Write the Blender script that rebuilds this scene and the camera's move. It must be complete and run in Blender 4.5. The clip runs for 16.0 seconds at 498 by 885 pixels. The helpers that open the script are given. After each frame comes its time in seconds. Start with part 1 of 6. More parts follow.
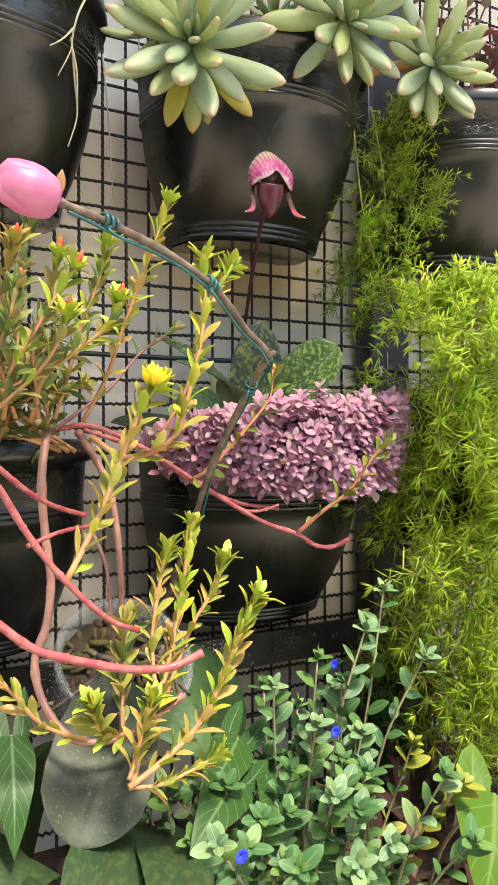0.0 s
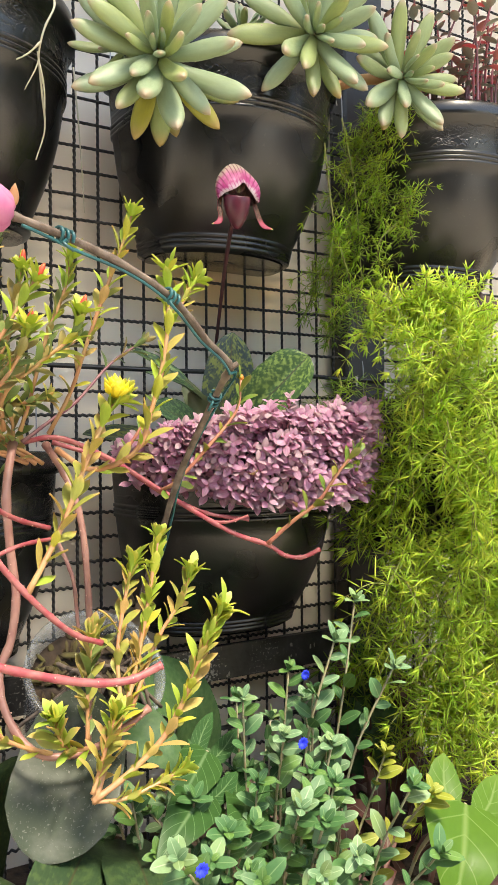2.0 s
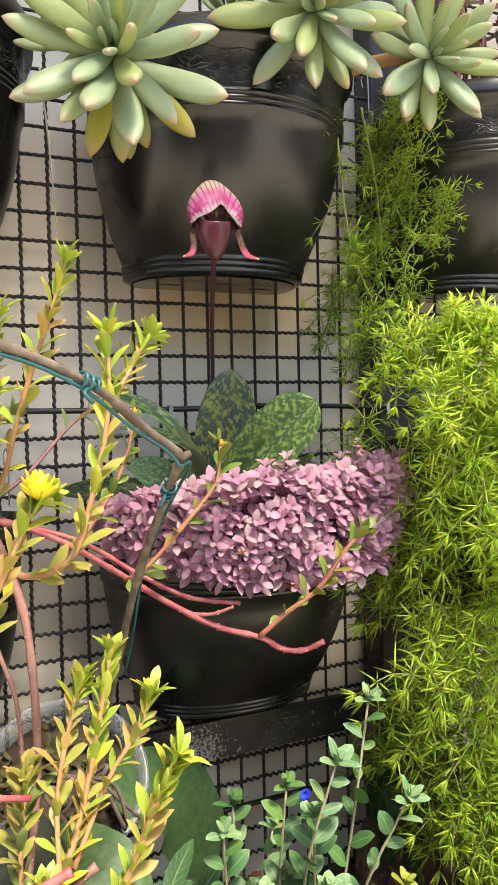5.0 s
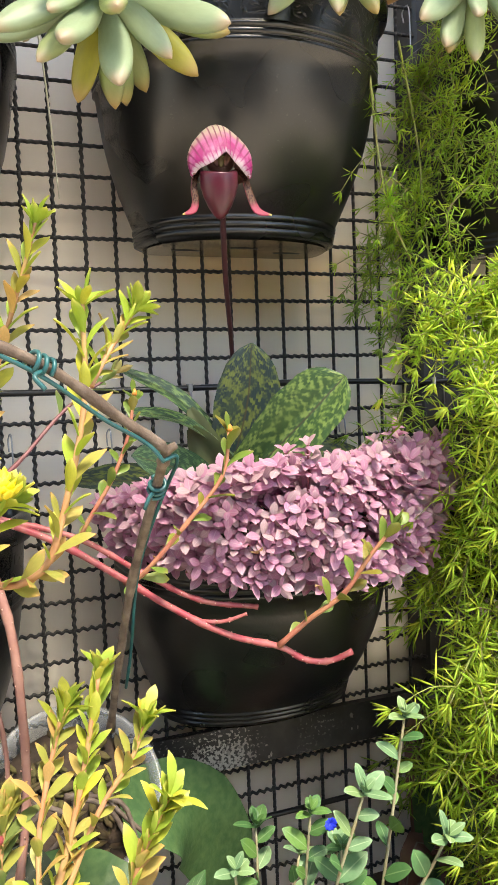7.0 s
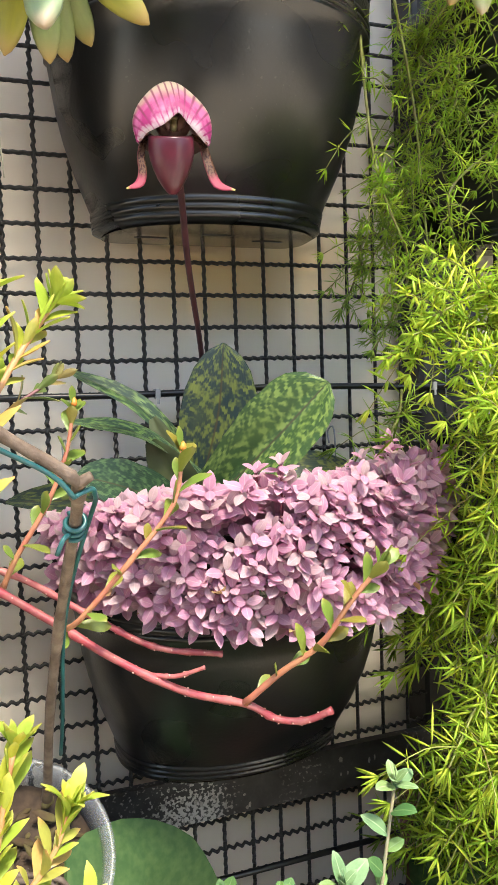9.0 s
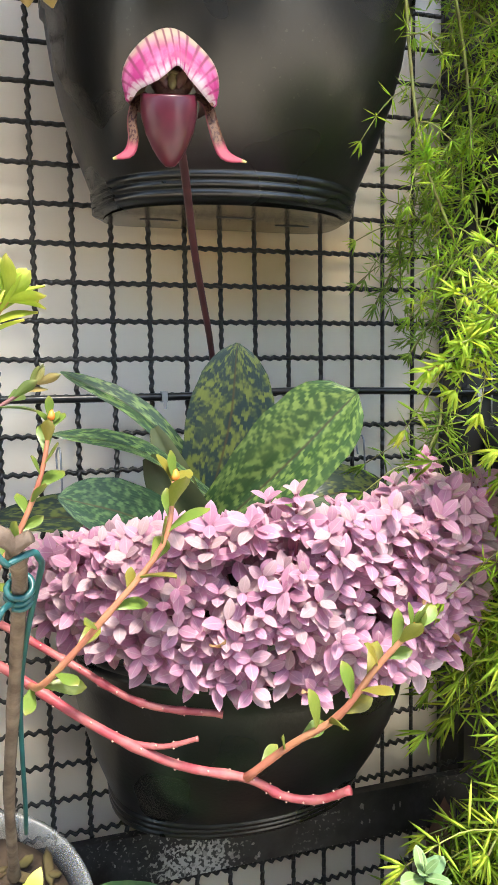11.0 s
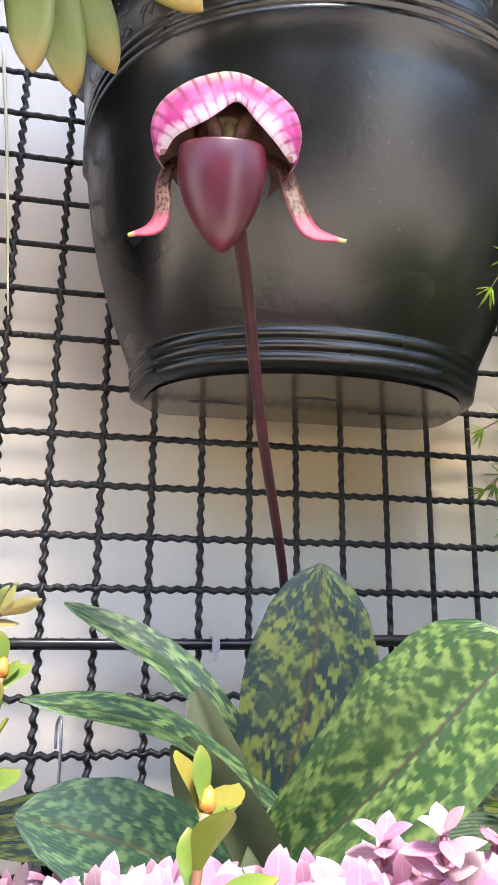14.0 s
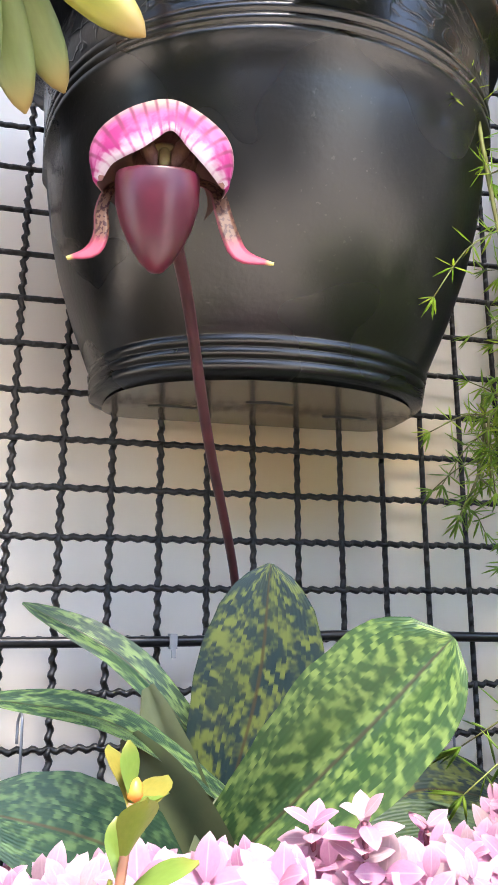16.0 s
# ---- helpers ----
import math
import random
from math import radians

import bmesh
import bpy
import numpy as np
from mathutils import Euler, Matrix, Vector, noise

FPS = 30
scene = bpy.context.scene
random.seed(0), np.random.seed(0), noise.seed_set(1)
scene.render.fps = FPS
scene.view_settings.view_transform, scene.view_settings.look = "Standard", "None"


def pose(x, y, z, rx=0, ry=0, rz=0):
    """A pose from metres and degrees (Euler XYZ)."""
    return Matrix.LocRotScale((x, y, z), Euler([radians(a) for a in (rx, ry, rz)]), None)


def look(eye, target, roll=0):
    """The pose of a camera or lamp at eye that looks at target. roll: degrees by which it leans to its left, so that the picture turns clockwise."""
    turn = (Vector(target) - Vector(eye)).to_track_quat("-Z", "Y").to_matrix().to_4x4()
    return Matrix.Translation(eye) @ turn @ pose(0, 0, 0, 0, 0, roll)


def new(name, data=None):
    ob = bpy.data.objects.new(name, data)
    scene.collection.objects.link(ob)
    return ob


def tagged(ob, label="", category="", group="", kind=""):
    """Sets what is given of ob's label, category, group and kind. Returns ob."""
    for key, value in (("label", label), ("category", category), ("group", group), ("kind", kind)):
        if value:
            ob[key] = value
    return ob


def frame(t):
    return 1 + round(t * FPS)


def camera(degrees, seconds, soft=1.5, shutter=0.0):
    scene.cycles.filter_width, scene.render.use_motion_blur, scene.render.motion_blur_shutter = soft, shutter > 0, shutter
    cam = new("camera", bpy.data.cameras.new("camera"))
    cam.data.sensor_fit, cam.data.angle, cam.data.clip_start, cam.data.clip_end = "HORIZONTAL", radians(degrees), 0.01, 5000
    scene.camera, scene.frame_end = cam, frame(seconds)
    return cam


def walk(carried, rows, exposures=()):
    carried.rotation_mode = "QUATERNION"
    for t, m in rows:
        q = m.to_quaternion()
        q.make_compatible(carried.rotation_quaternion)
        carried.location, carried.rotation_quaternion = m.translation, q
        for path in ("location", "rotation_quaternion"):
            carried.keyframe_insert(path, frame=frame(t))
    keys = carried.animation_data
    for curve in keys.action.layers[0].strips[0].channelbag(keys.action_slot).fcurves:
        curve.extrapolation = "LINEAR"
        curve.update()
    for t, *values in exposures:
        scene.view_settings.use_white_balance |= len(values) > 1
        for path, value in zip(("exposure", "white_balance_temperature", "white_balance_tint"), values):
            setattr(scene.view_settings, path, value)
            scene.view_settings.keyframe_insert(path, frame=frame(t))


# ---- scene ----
cam = camera(34.9, 16.0)
PATH = [
    (0, (-0.374, -0.774, 0.567), (0.623, 0.96, 0.55), -0.1),
    (0.5, (-0.368, -0.777, 0.564), (0.633, 0.954, 0.558), -0.3),
    (1, (-0.367, -0.784, 0.568), (0.64, 0.943, 0.567), -0.4),
    (1.5, (-0.365, -0.781, 0.568), (0.652, 0.94, 0.569), -0.4),
    (2, (-0.358, -0.784, 0.568), (0.657, 0.939, 0.575), -0.5),
    (2.5, (-0.353, -0.78, 0.569), (0.662, 0.943, 0.578), -0.6),
    (3, (-0.355, -0.775, 0.573), (0.689, 0.93, 0.575), -0.1),
    (5.5, (-0.217, -0.694, 0.647), (0.575, 1.141, 0.56), -1.7),
    (6, (-0.201, -0.676, 0.644), (0.548, 1.175, 0.535), -2.0),
    (6.5, (-0.195, -0.67, 0.645), (0.534, 1.189, 0.523), -2.2),
    (7, (-0.191, -0.664, 0.645), (0.521, 1.201, 0.515), -2.1),
    (7.5, (-0.192, -0.662, 0.644), (0.521, 1.203, 0.519), -1.8),
    (8, (-0.182, -0.648, 0.644), (0.523, 1.219, 0.513), -1.9),
    (8.5, (-0.159, -0.622, 0.646), (0.544, 1.247, 0.518), -2.0),
    (11, (-0.105, -0.535, 0.663), (0.512, 1.36, 0.494), -0.8),
    (11.5, (-0.099, -0.516, 0.663), (0.498, 1.388, 0.529), -0.6),
    (12, (-0.091, -0.481, 0.678), (0.467, 1.439, 0.703), -0.4),
    (12.5, (-0.072, -0.441, 0.68), (0.437, 1.478, 0.923), -0.4),
    (13, (-0.066, -0.417, 0.666), (0.392, 1.492, 1.05), 0.1),
    (13.5, (-0.064, -0.396, 0.661), (0.38, 1.508, 1.083), 0.5),
    (14, (-0.066, -0.391, 0.656), (0.374, 1.505, 1.117), 0.3),
    (14.5, (-0.066, -0.395, 0.661), (0.37, 1.496, 1.144), 0.3),
    (15, (-0.068, -0.391, 0.659), (0.376, 1.495, 1.153), 0.2),
    (15.5, (-0.068, -0.397, 0.66), (0.394, 1.489, 1.142), 0.1),
    (16, (-0.057, -0.406, 0.658), (0.431, 1.482, 1.102), -0.2),
]
walk(cam, [(t, look(eye, target, roll)) for t, eye, target, roll in PATH], exposures=[(0.0, 1.83, 7500, 7), (8.5, 2.08, 7250, 8), (11.0, 2.26, 6850, 6), (12.0, 2.27, 6800, 7), (13.0, 2.52, 6500, 13), (16.0, 2.64, 6450, 14)])

# ---- light ----
world = bpy.data.worlds.new("sky")
scene.world = world
world.use_nodes = True
wn = world.node_tree
sky = wn.nodes.new("ShaderNodeTexSky")
sky.sky_type = "NISHITA"
sky.sun_disc = False
sky.sun_elevation = radians(61)
sky.sun_rotation = radians(172)
wn.links.new(sky.outputs[0], wn.nodes["Background"].inputs[0])
wn.nodes["Background"].inputs[1].default_value = 0.15
sun = new("sun", bpy.data.lights.new("sun", "SUN"))
sun.data.energy = 2.1
sun.data.angle = radians(13)
sun.data.color = (1.0, 0.94, 0.85)
sun.matrix_world = look((0.06, -0.55, 1.0), (0, 0, 0))


# ---- materials ----
def mat(name, base, rough=0.5, vary=None, scale=30.0, bump=0.0, bump_scale=200.0, spec=0.5, thin=0.0, metal=0.0, rnd=None):
    """Principled material; vary: second colour mixed in by two scales of noise; rnd: third colour mixed in from piece to piece."""
    m = bpy.data.materials.new(name)
    m.use_nodes = True
    nt = m.node_tree
    b = nt.nodes["Principled BSDF"]
    b.inputs["Roughness"].default_value = rough
    b.inputs["Metallic"].default_value = metal
    b.inputs["Specular IOR Level"].default_value = spec
    tc = nt.nodes.new("ShaderNodeTexCoord")
    col = nt.nodes.new("ShaderNodeRGB")
    col.outputs[0].default_value = (*base, 1)
    out = col.outputs[0]
    if vary:
        n1 = nt.nodes.new("ShaderNodeTexNoise")
        n1.inputs["Scale"].default_value = scale
        n1.inputs["Detail"].default_value = 6
        nt.links.new(tc.outputs["Object"], n1.inputs["Vector"])
        ramp = nt.nodes.new("ShaderNodeMapRange")
        ramp.inputs[1].default_value, ramp.inputs[2].default_value = 0.38, 0.68
        nt.links.new(n1.outputs[0], ramp.inputs[0])
        out = mix(nt, ramp.outputs[0], out, (*vary, 1))
    if rnd:
        info = nt.nodes.new("ShaderNodeObjectInfo")
        geo = nt.nodes.new("ShaderNodeNewGeometry")
        add = math_node(nt, "ADD", info.outputs["Random"], geo.outputs["Random Per Island"])
        fr = math_node(nt, "FRACT", add, 0.0)
        sq = math_node(nt, "POWER", fr, 2.0)
        out = mix(nt, sq, out, (*rnd, 1))
    nt.links.new(out, b.inputs["Base Color"])
    if bump:
        n2 = nt.nodes.new("ShaderNodeTexNoise")
        n2.inputs["Scale"].default_value = bump_scale
        n2.inputs["Detail"].default_value = 4
        nt.links.new(tc.outputs["Object"], n2.inputs["Vector"])
        bp = nt.nodes.new("ShaderNodeBump")
        bp.inputs["Strength"].default_value = bump
        bp.inputs["Distance"].default_value = 0.001
        nt.links.new(n2.outputs[0], bp.inputs["Height"])
        nt.links.new(bp.outputs[0], b.inputs["Normal"])
    if thin:
        see_through(m, out, thin)
    return m


def math_node(nt, op, a, b):
    n = nt.nodes.new("ShaderNodeMath")
    n.operation = op
    for s, v in zip(n.inputs, (a, b)):
        if isinstance(v, (int, float)):
            s.default_value = v
        else:
            nt.links.new(v, s)
    return n.outputs[0]


def mix(nt, fac, a, b, mode="MIX"):
    n = nt.nodes.new("ShaderNodeMix")
    n.data_type = "RGBA"
    n.blend_type = mode
    for s, v in ((n.inputs[0], fac), (n.inputs[6], a), (n.inputs[7], b)):
        if isinstance(v, (int, float, tuple)):
            s.default_value = v
        else:
            nt.links.new(v, s)
    return n.outputs[2]


def see_through(m, colour, amount):
    """Leaf light: part of the light passes through the blade."""
    nt = m.node_tree
    b = nt.nodes["Principled BSDF"]
    tr = nt.nodes.new("ShaderNodeBsdfTranslucent")
    nt.links.new(colour, tr.inputs[0])
    mx = nt.nodes.new("ShaderNodeMixShader")
    mx.inputs[0].default_value = amount
    nt.links.new(b.outputs[0], mx.inputs[1])
    nt.links.new(tr.outputs[0], mx.inputs[2])
    nt.links.new(mx.outputs[0], nt.nodes["Material Output"].inputs[0])


def uv_of(nt):
    n = nt.nodes.new("ShaderNodeUVMap")
    n.uv_map = "UVMap"
    s = nt.nodes.new("ShaderNodeSeparateXYZ")
    nt.links.new(n.outputs[0], s.inputs[0])
    return n.outputs[0], s.outputs[0], s.outputs[1]


def ranged(nt, v, a, b, c=0.0, d=1.0):
    n = nt.nodes.new("ShaderNodeMapRange")
    n.interpolation_type = "SMOOTHSTEP"
    for s, x in zip(list(n.inputs)[1:5], (a, b, c, d)):
        s.default_value = x
    nt.links.new(v, n.inputs[0])
    return n.outputs[0]


def tipped_leaf(name, base, tip, old, rough=0.45, thin=0.25, base_old=None, tip_from=0.7, vein=None, vein_n=0.0, margin=None):
    """A leaf whose tip and margin take another tint; old: the tint of aged pieces."""
    m = mat(name, base, rough, bump=0.15, bump_scale=400)
    nt = m.node_tree
    b = nt.nodes["Principled BSDF"]
    vec, u, v = uv_of(nt)
    col = nt.nodes.new("ShaderNodeRGB")
    col.outputs[0].default_value = (*base, 1)
    out = col.outputs[0]
    info = nt.nodes.new("ShaderNodeObjectInfo")
    geo = nt.nodes.new("ShaderNodeNewGeometry")
    fr = math_node(nt, "FRACT", math_node(nt, "ADD", info.outputs["Random"], geo.outputs["Random Per Island"]), 0.0)
    out = mix(nt, ranged(nt, fr, 0.45, 1.0), out, (*old, 1))
    nz = nt.nodes.new("ShaderNodeTexNoise")
    nz.inputs["Scale"].default_value = 9.0
    nt.links.new(vec, nz.inputs["Vector"])
    out = mix(nt, math_node(nt, "MULTIPLY", nz.outputs[0], 0.45), out, (*[c * 0.55 for c in base], 1))
    if vein:
        mid = ranged(nt, math_node(nt, "ABSOLUTE", math_node(nt, "SUBTRACT", u, 0.5), 0.0), 0.0, 0.06, 1.0, 0.0)
        out = mix(nt, math_node(nt, "MULTIPLY", mid, 0.7), out, (*vein, 1))
        if vein_n:
            au = math_node(nt, "ABSOLUTE", math_node(nt, "SUBTRACT", u, 0.5), 0.0)
            ph = math_node(nt, "SUBTRACT", math_node(nt, "MULTIPLY", v, vein_n), math_node(nt, "MULTIPLY", au, vein_n * 0.55))
            saw = math_node(nt, "ABSOLUTE", math_node(nt, "SUBTRACT", math_node(nt, "FRACT", ph, 0.0), 0.5), 0.0)
            lines = ranged(nt, saw, 0.0, 0.06, 0.6, 0.0)
            out = mix(nt, lines, out, (*vein, 1))
    if margin:
        au2 = math_node(nt, "ABSOLUTE", math_node(nt, "SUBTRACT", u, 0.5), 0.0)
        out = mix(nt, ranged(nt, au2, 0.22, 0.5), out, (*margin, 1))
    out = mix(nt, ranged(nt, v, tip_from, 1.05), out, (*tip, 1))
    nt.links.new(out, b.inputs["Base Color"])
    if thin:
        see_through(m, out, thin)
    return m


M_WIRE = mat("black_wire_coating", (0.008, 0.008, 0.008), 0.40, vary=(0.018, 0.015, 0.013), scale=60, bump=0.3, bump_scale=500)
M_POT = mat("black_plastic", (0.0060, 0.0064, 0.0068), 0.34, vary=(0.010, 0.0104, 0.0108), scale=25, bump=0.12, bump_scale=350, spec=0.60)
M_PIPE = mat("black_pipe_plastic", (0.012, 0.012, 0.013), 0.3)
M_BAR = mat("black_paint", (0.012, 0.012, 0.013), 0.4, vary=(0.05, 0.05, 0.05), scale=40, bump=0.8, bump_scale=90)
M_UPRIGHT = mat("upright_black", (0.010, 0.010, 0.011), 0.45, vary=(0.020, 0.019, 0.018), scale=30, bump=0.3, bump_scale=150)
M_BARE = mat("bare_steel", (0.34, 0.33, 0.31), 0.5, vary=(0.20, 0.19, 0.175), scale=400, metal=0.3)
# pale brown base helps the gloss show the wall's reflection under the pots
M_UNDERSIDE = mat("pale_glossy_underside", (0.10, 0.088, 0.072), 0.16, vary=(0.055, 0.040, 0.028), scale=40, bump=0.05, bump_scale=200, spec=1.0)
M_HOOK = mat("galvanised_wire", (0.35, 0.35, 0.36), 0.4, metal=0.8)
M_TIE = mat("white_nylon", (0.38, 0.37, 0.35), 0.5)
M_SOIL = mat("soil", (0.035, 0.024, 0.017), 0.95, vary=(0.09, 0.06, 0.04), scale=90, bump=1.0, bump_scale=250)
# assumed ground colour, pale and warm so that it bounces light upwards
M_BOUNCE_GROUND = mat("pale_bounce_ground", (0.74, 0.66, 0.55), 0.8, vary=(0.66, 0.59, 0.49), scale=3, bump=0.3, bump_scale=60)
# grey of the two added walls out of view
M_UNSEEN = mat("unseen_wall_grey", (0.27, 0.265, 0.255), 0.8, vary=(0.22, 0.215, 0.205), scale=4, bump=0.3, bump_scale=60)
M_OLIVE = mat("olive_leaf_underside", (0.11, 0.13, 0.055), 0.5, vary=(0.08, 0.10, 0.045), scale=60, bump=0.2, bump_scale=200, thin=0.1)
M_TWIG = mat("brown_twig_bark", (0.095, 0.066, 0.050), 0.75, vary=(0.19, 0.145, 0.115), scale=120, bump=0.7, bump_scale=400)
M_PALE_ROOT = mat("pale_root", (0.56, 0.53, 0.36), 0.7, vary=(0.62, 0.58, 0.46), scale=40)
M_TEAL = mat("teal_wire_coating", (0.010, 0.070, 0.078), 0.35, vary=(0.02, 0.12, 0.13), scale=80)
M_SCAR = mat("pale_leaf_scar", (0.55, 0.33, 0.27), 0.6)
M_RED = mat("red_succulent_stem", (0.34, 0.055, 0.075), 0.45, vary=(0.43, 0.16, 0.15), scale=110, bump=0.2, bump_scale=300, thin=0.1)
M_BROWN = mat("brown_pink_stem", (0.27, 0.125, 0.105), 0.42, vary=(0.37, 0.20, 0.16), scale=70, bump=0.3, bump_scale=300, thin=0.05)
M_TAN = mat("tan_green_stem", (0.52, 0.25, 0.13), 0.42, vary=(0.50, 0.32, 0.14), scale=40, bump=0.2, thin=0.1)
M_PURPLE = mat("purple_stem", (0.16, 0.05, 0.06), 0.5, vary=(0.22, 0.1, 0.1), scale=60)
M_PORT = tipped_leaf("moss_rose_leaf", (0.48, 0.49, 0.11), (0.70, 0.45, 0.17), (0.78, 0.48, 0.19), thin=0.40)
M_PORT_TIP = tipped_leaf("moss_rose_young_leaf", (0.43, 0.58, 0.08), (0.66, 0.63, 0.16), (0.70, 0.62, 0.08), thin=0.38)
M_PORT_GREEN = tipped_leaf("moss_rose_green_leaf", (0.23, 0.33, 0.10), (0.40, 0.40, 0.16), (0.58, 0.39, 0.15), rough=0.28, thin=0.34)
M_PORT_ROUND = tipped_leaf("moss_rose_round_leaf", (0.19, 0.29, 0.055), (0.27, 0.28, 0.06), (0.33, 0.26, 0.05), rough=0.35, thin=0.35)
M_SPRIG = mat("orange_pink_sprig_stem", (0.42, 0.15, 0.10), 0.45, vary=(0.48, 0.25, 0.13), scale=60, bump=0.2, thin=0.1)
M_BUD = mat("red_bud", (0.62, 0.045, 0.06), 0.4, vary=(0.78, 0.16, 0.04), scale=120, thin=0.2)
M_BUD_YELLOW = mat("yellow_orange_bud", (0.70, 0.36, 0.05), 0.4, vary=(0.74, 0.20, 0.05), scale=150, thin=0.2)
M_YELLOW = mat("yellow_petal", (0.88, 0.70, 0.02), 0.5, vary=(0.92, 0.84, 0.10), scale=60, thin=0.25)
M_CAL = tipped_leaf("pink_turtle_vine_leaf", (0.69, 0.37, 0.54), (0.70, 0.49, 0.57), (0.66, 0.54, 0.54), rough=0.50, thin=0.55, vein=(0.73, 0.57, 0.62))
M_DRY = mat("dry_leaf", (0.34, 0.20, 0.10), 0.7, vary=(0.50, 0.33, 0.17), scale=150, thin=0.2)
M_CAL_STEM = mat("turtle_vine_stem", (0.25, 0.07, 0.10), 0.5)
M_ASP = mat("asparagus_needle", (0.40, 0.66, 0.07), 0.33, rnd=(0.72, 0.84, 0.11), thin=0.50)
M_ASP_YOUNG = mat("asparagus_young_needle", (0.56, 0.79, 0.11), 0.30, rnd=(0.88, 0.93, 0.16), thin=0.52)
# darker green needles, mostly for the fern's rear layer
M_ASP_DARK = mat("asparagus_dark_needle", (0.24, 0.42, 0.05), 0.36, rnd=(0.46, 0.62, 0.09), thin=0.45)
M_ASP_STEM = mat("asparagus_stem", (0.26, 0.30, 0.07), 0.6, vary=(0.16, 0.12, 0.05), scale=60)
M_EVO = tipped_leaf("blue_daze_leaf", (0.070, 0.185, 0.060), (0.10, 0.22, 0.075), (0.15, 0.29, 0.06), rough=0.5, thin=0.22, vein=(0.22, 0.34, 0.15))
M_EVO_YOUNG = tipped_leaf("blue_daze_young_leaf", (0.17, 0.31, 0.15), (0.26, 0.40, 0.22), (0.26, 0.38, 0.14), rough=0.6, thin=0.25, vein=(0.42, 0.54, 0.33))
M_EVO_YELLOW = tipped_leaf("yellowed_blue_daze_leaf", (0.34, 0.38, 0.045), (0.42, 0.40, 0.08), (0.26, 0.34, 0.05), rough=0.55, thin=0.3, vein=(0.5, 0.55, 0.2))
M_EVO_STEM = mat("blue_daze_stem", (0.26, 0.22, 0.12), 0.7, vary=(0.3, 0.3, 0.2), scale=100)
M_BLUE = mat("blue_petal", (0.02, 0.05, 0.85), 0.5, thin=0.2)
M_SUCC = tipped_leaf("ghost_plant_leaf", (0.38, 0.48, 0.29), (0.58, 0.42, 0.31), (0.42, 0.49, 0.18), rough=0.36, thin=0.26, tip_from=0.84)
M_SUCC_OLD = tipped_leaf("old_ghost_plant_leaf", (0.30, 0.38, 0.15), (0.46, 0.31, 0.12), (0.40, 0.38, 0.05), rough=0.40, thin=0.22, tip_from=0.75)
M_PHAL = tipped_leaf("dusty_orchid_leaf", (0.050, 0.068, 0.046), (0.062, 0.078, 0.056), (0.056, 0.070, 0.048), rough=0.42, thin=0.06, vein=(0.020, 0.030, 0.018))
M_PHAL_GREEN = mat("green_orchid_leaf", (0.055, 0.12, 0.045), 0.4, vary=(0.09, 0.16, 0.06), scale=170, spec=0.3, bump=0.9, bump_scale=120, thin=0.1)
M_PINK = mat("pink_petal", (0.66, 0.24, 0.41), 0.45, vary=(0.58, 0.14, 0.32), scale=70, thin=0.25)
M_MAROON = mat("maroon_pouch", (0.055, 0.007, 0.016), 0.32, vary=(0.095, 0.012, 0.026), scale=60, spec=0.45, thin=0.05)
M_COLUMN = mat("brown_flower_column", (0.11, 0.040, 0.035), 0.5, vary=(0.20, 0.11, 0.065), scale=260, bump=0.6, bump_scale=500)
M_LINING = mat("hood_lining", (0.16, 0.065, 0.06), 0.6, vary=(0.22, 0.10, 0.08), scale=120)
M_SHIELD = mat("olive_flower_shield", (0.20, 0.17, 0.06), 0.5, vary=(0.12, 0.07, 0.04), scale=300)
M_SPIKE = mat("dark_maroon_stem", (0.034, 0.008, 0.012), 0.5, vary=(0.06, 0.014, 0.020), scale=90)
M_SYNG = tipped_leaf("syngonium_leaf", (0.030, 0.085, 0.024), (0.038, 0.10, 0.03), (0.045, 0.11, 0.026), rough=0.40, thin=0.15, vein=(0.15, 0.24, 0.11), vein_n=7.0)
M_CALAD = tipped_leaf("arrowhead_leaf", (0.12, 0.25, 0.032), (0.16, 0.28, 0.04), (0.13, 0.26, 0.032), rough=0.30, thin=0.45, vein=(0.26, 0.38, 0.12), vein_n=5.0)
M_TRAD = tipped_leaf("dark_purple_leaf", (0.09, 0.035, 0.03), (0.13, 0.05, 0.04), (0.16, 0.08, 0.05), rough=0.45, thin=0.1, vein=(0.2, 0.2, 0.17), vein_n=0.0)
for m in (M_PHAL, M_SYNG, M_CALAD):
    m.node_tree.nodes["Principled BSDF"].inputs["Specular IOR Level"].default_value = 0.15
M_MOSS = mat("moss", (0.075, 0.048, 0.026), 0.95, vary=(0.13, 0.115, 0.035), scale=60, bump=1.0, bump_scale=200)
M_IRES = tipped_leaf("red_foliage", (0.36, 0.38, 0.30), (0.65, 0.12, 0.12), (0.92, 0.10, 0.14), rough=0.35, thin=0.40)


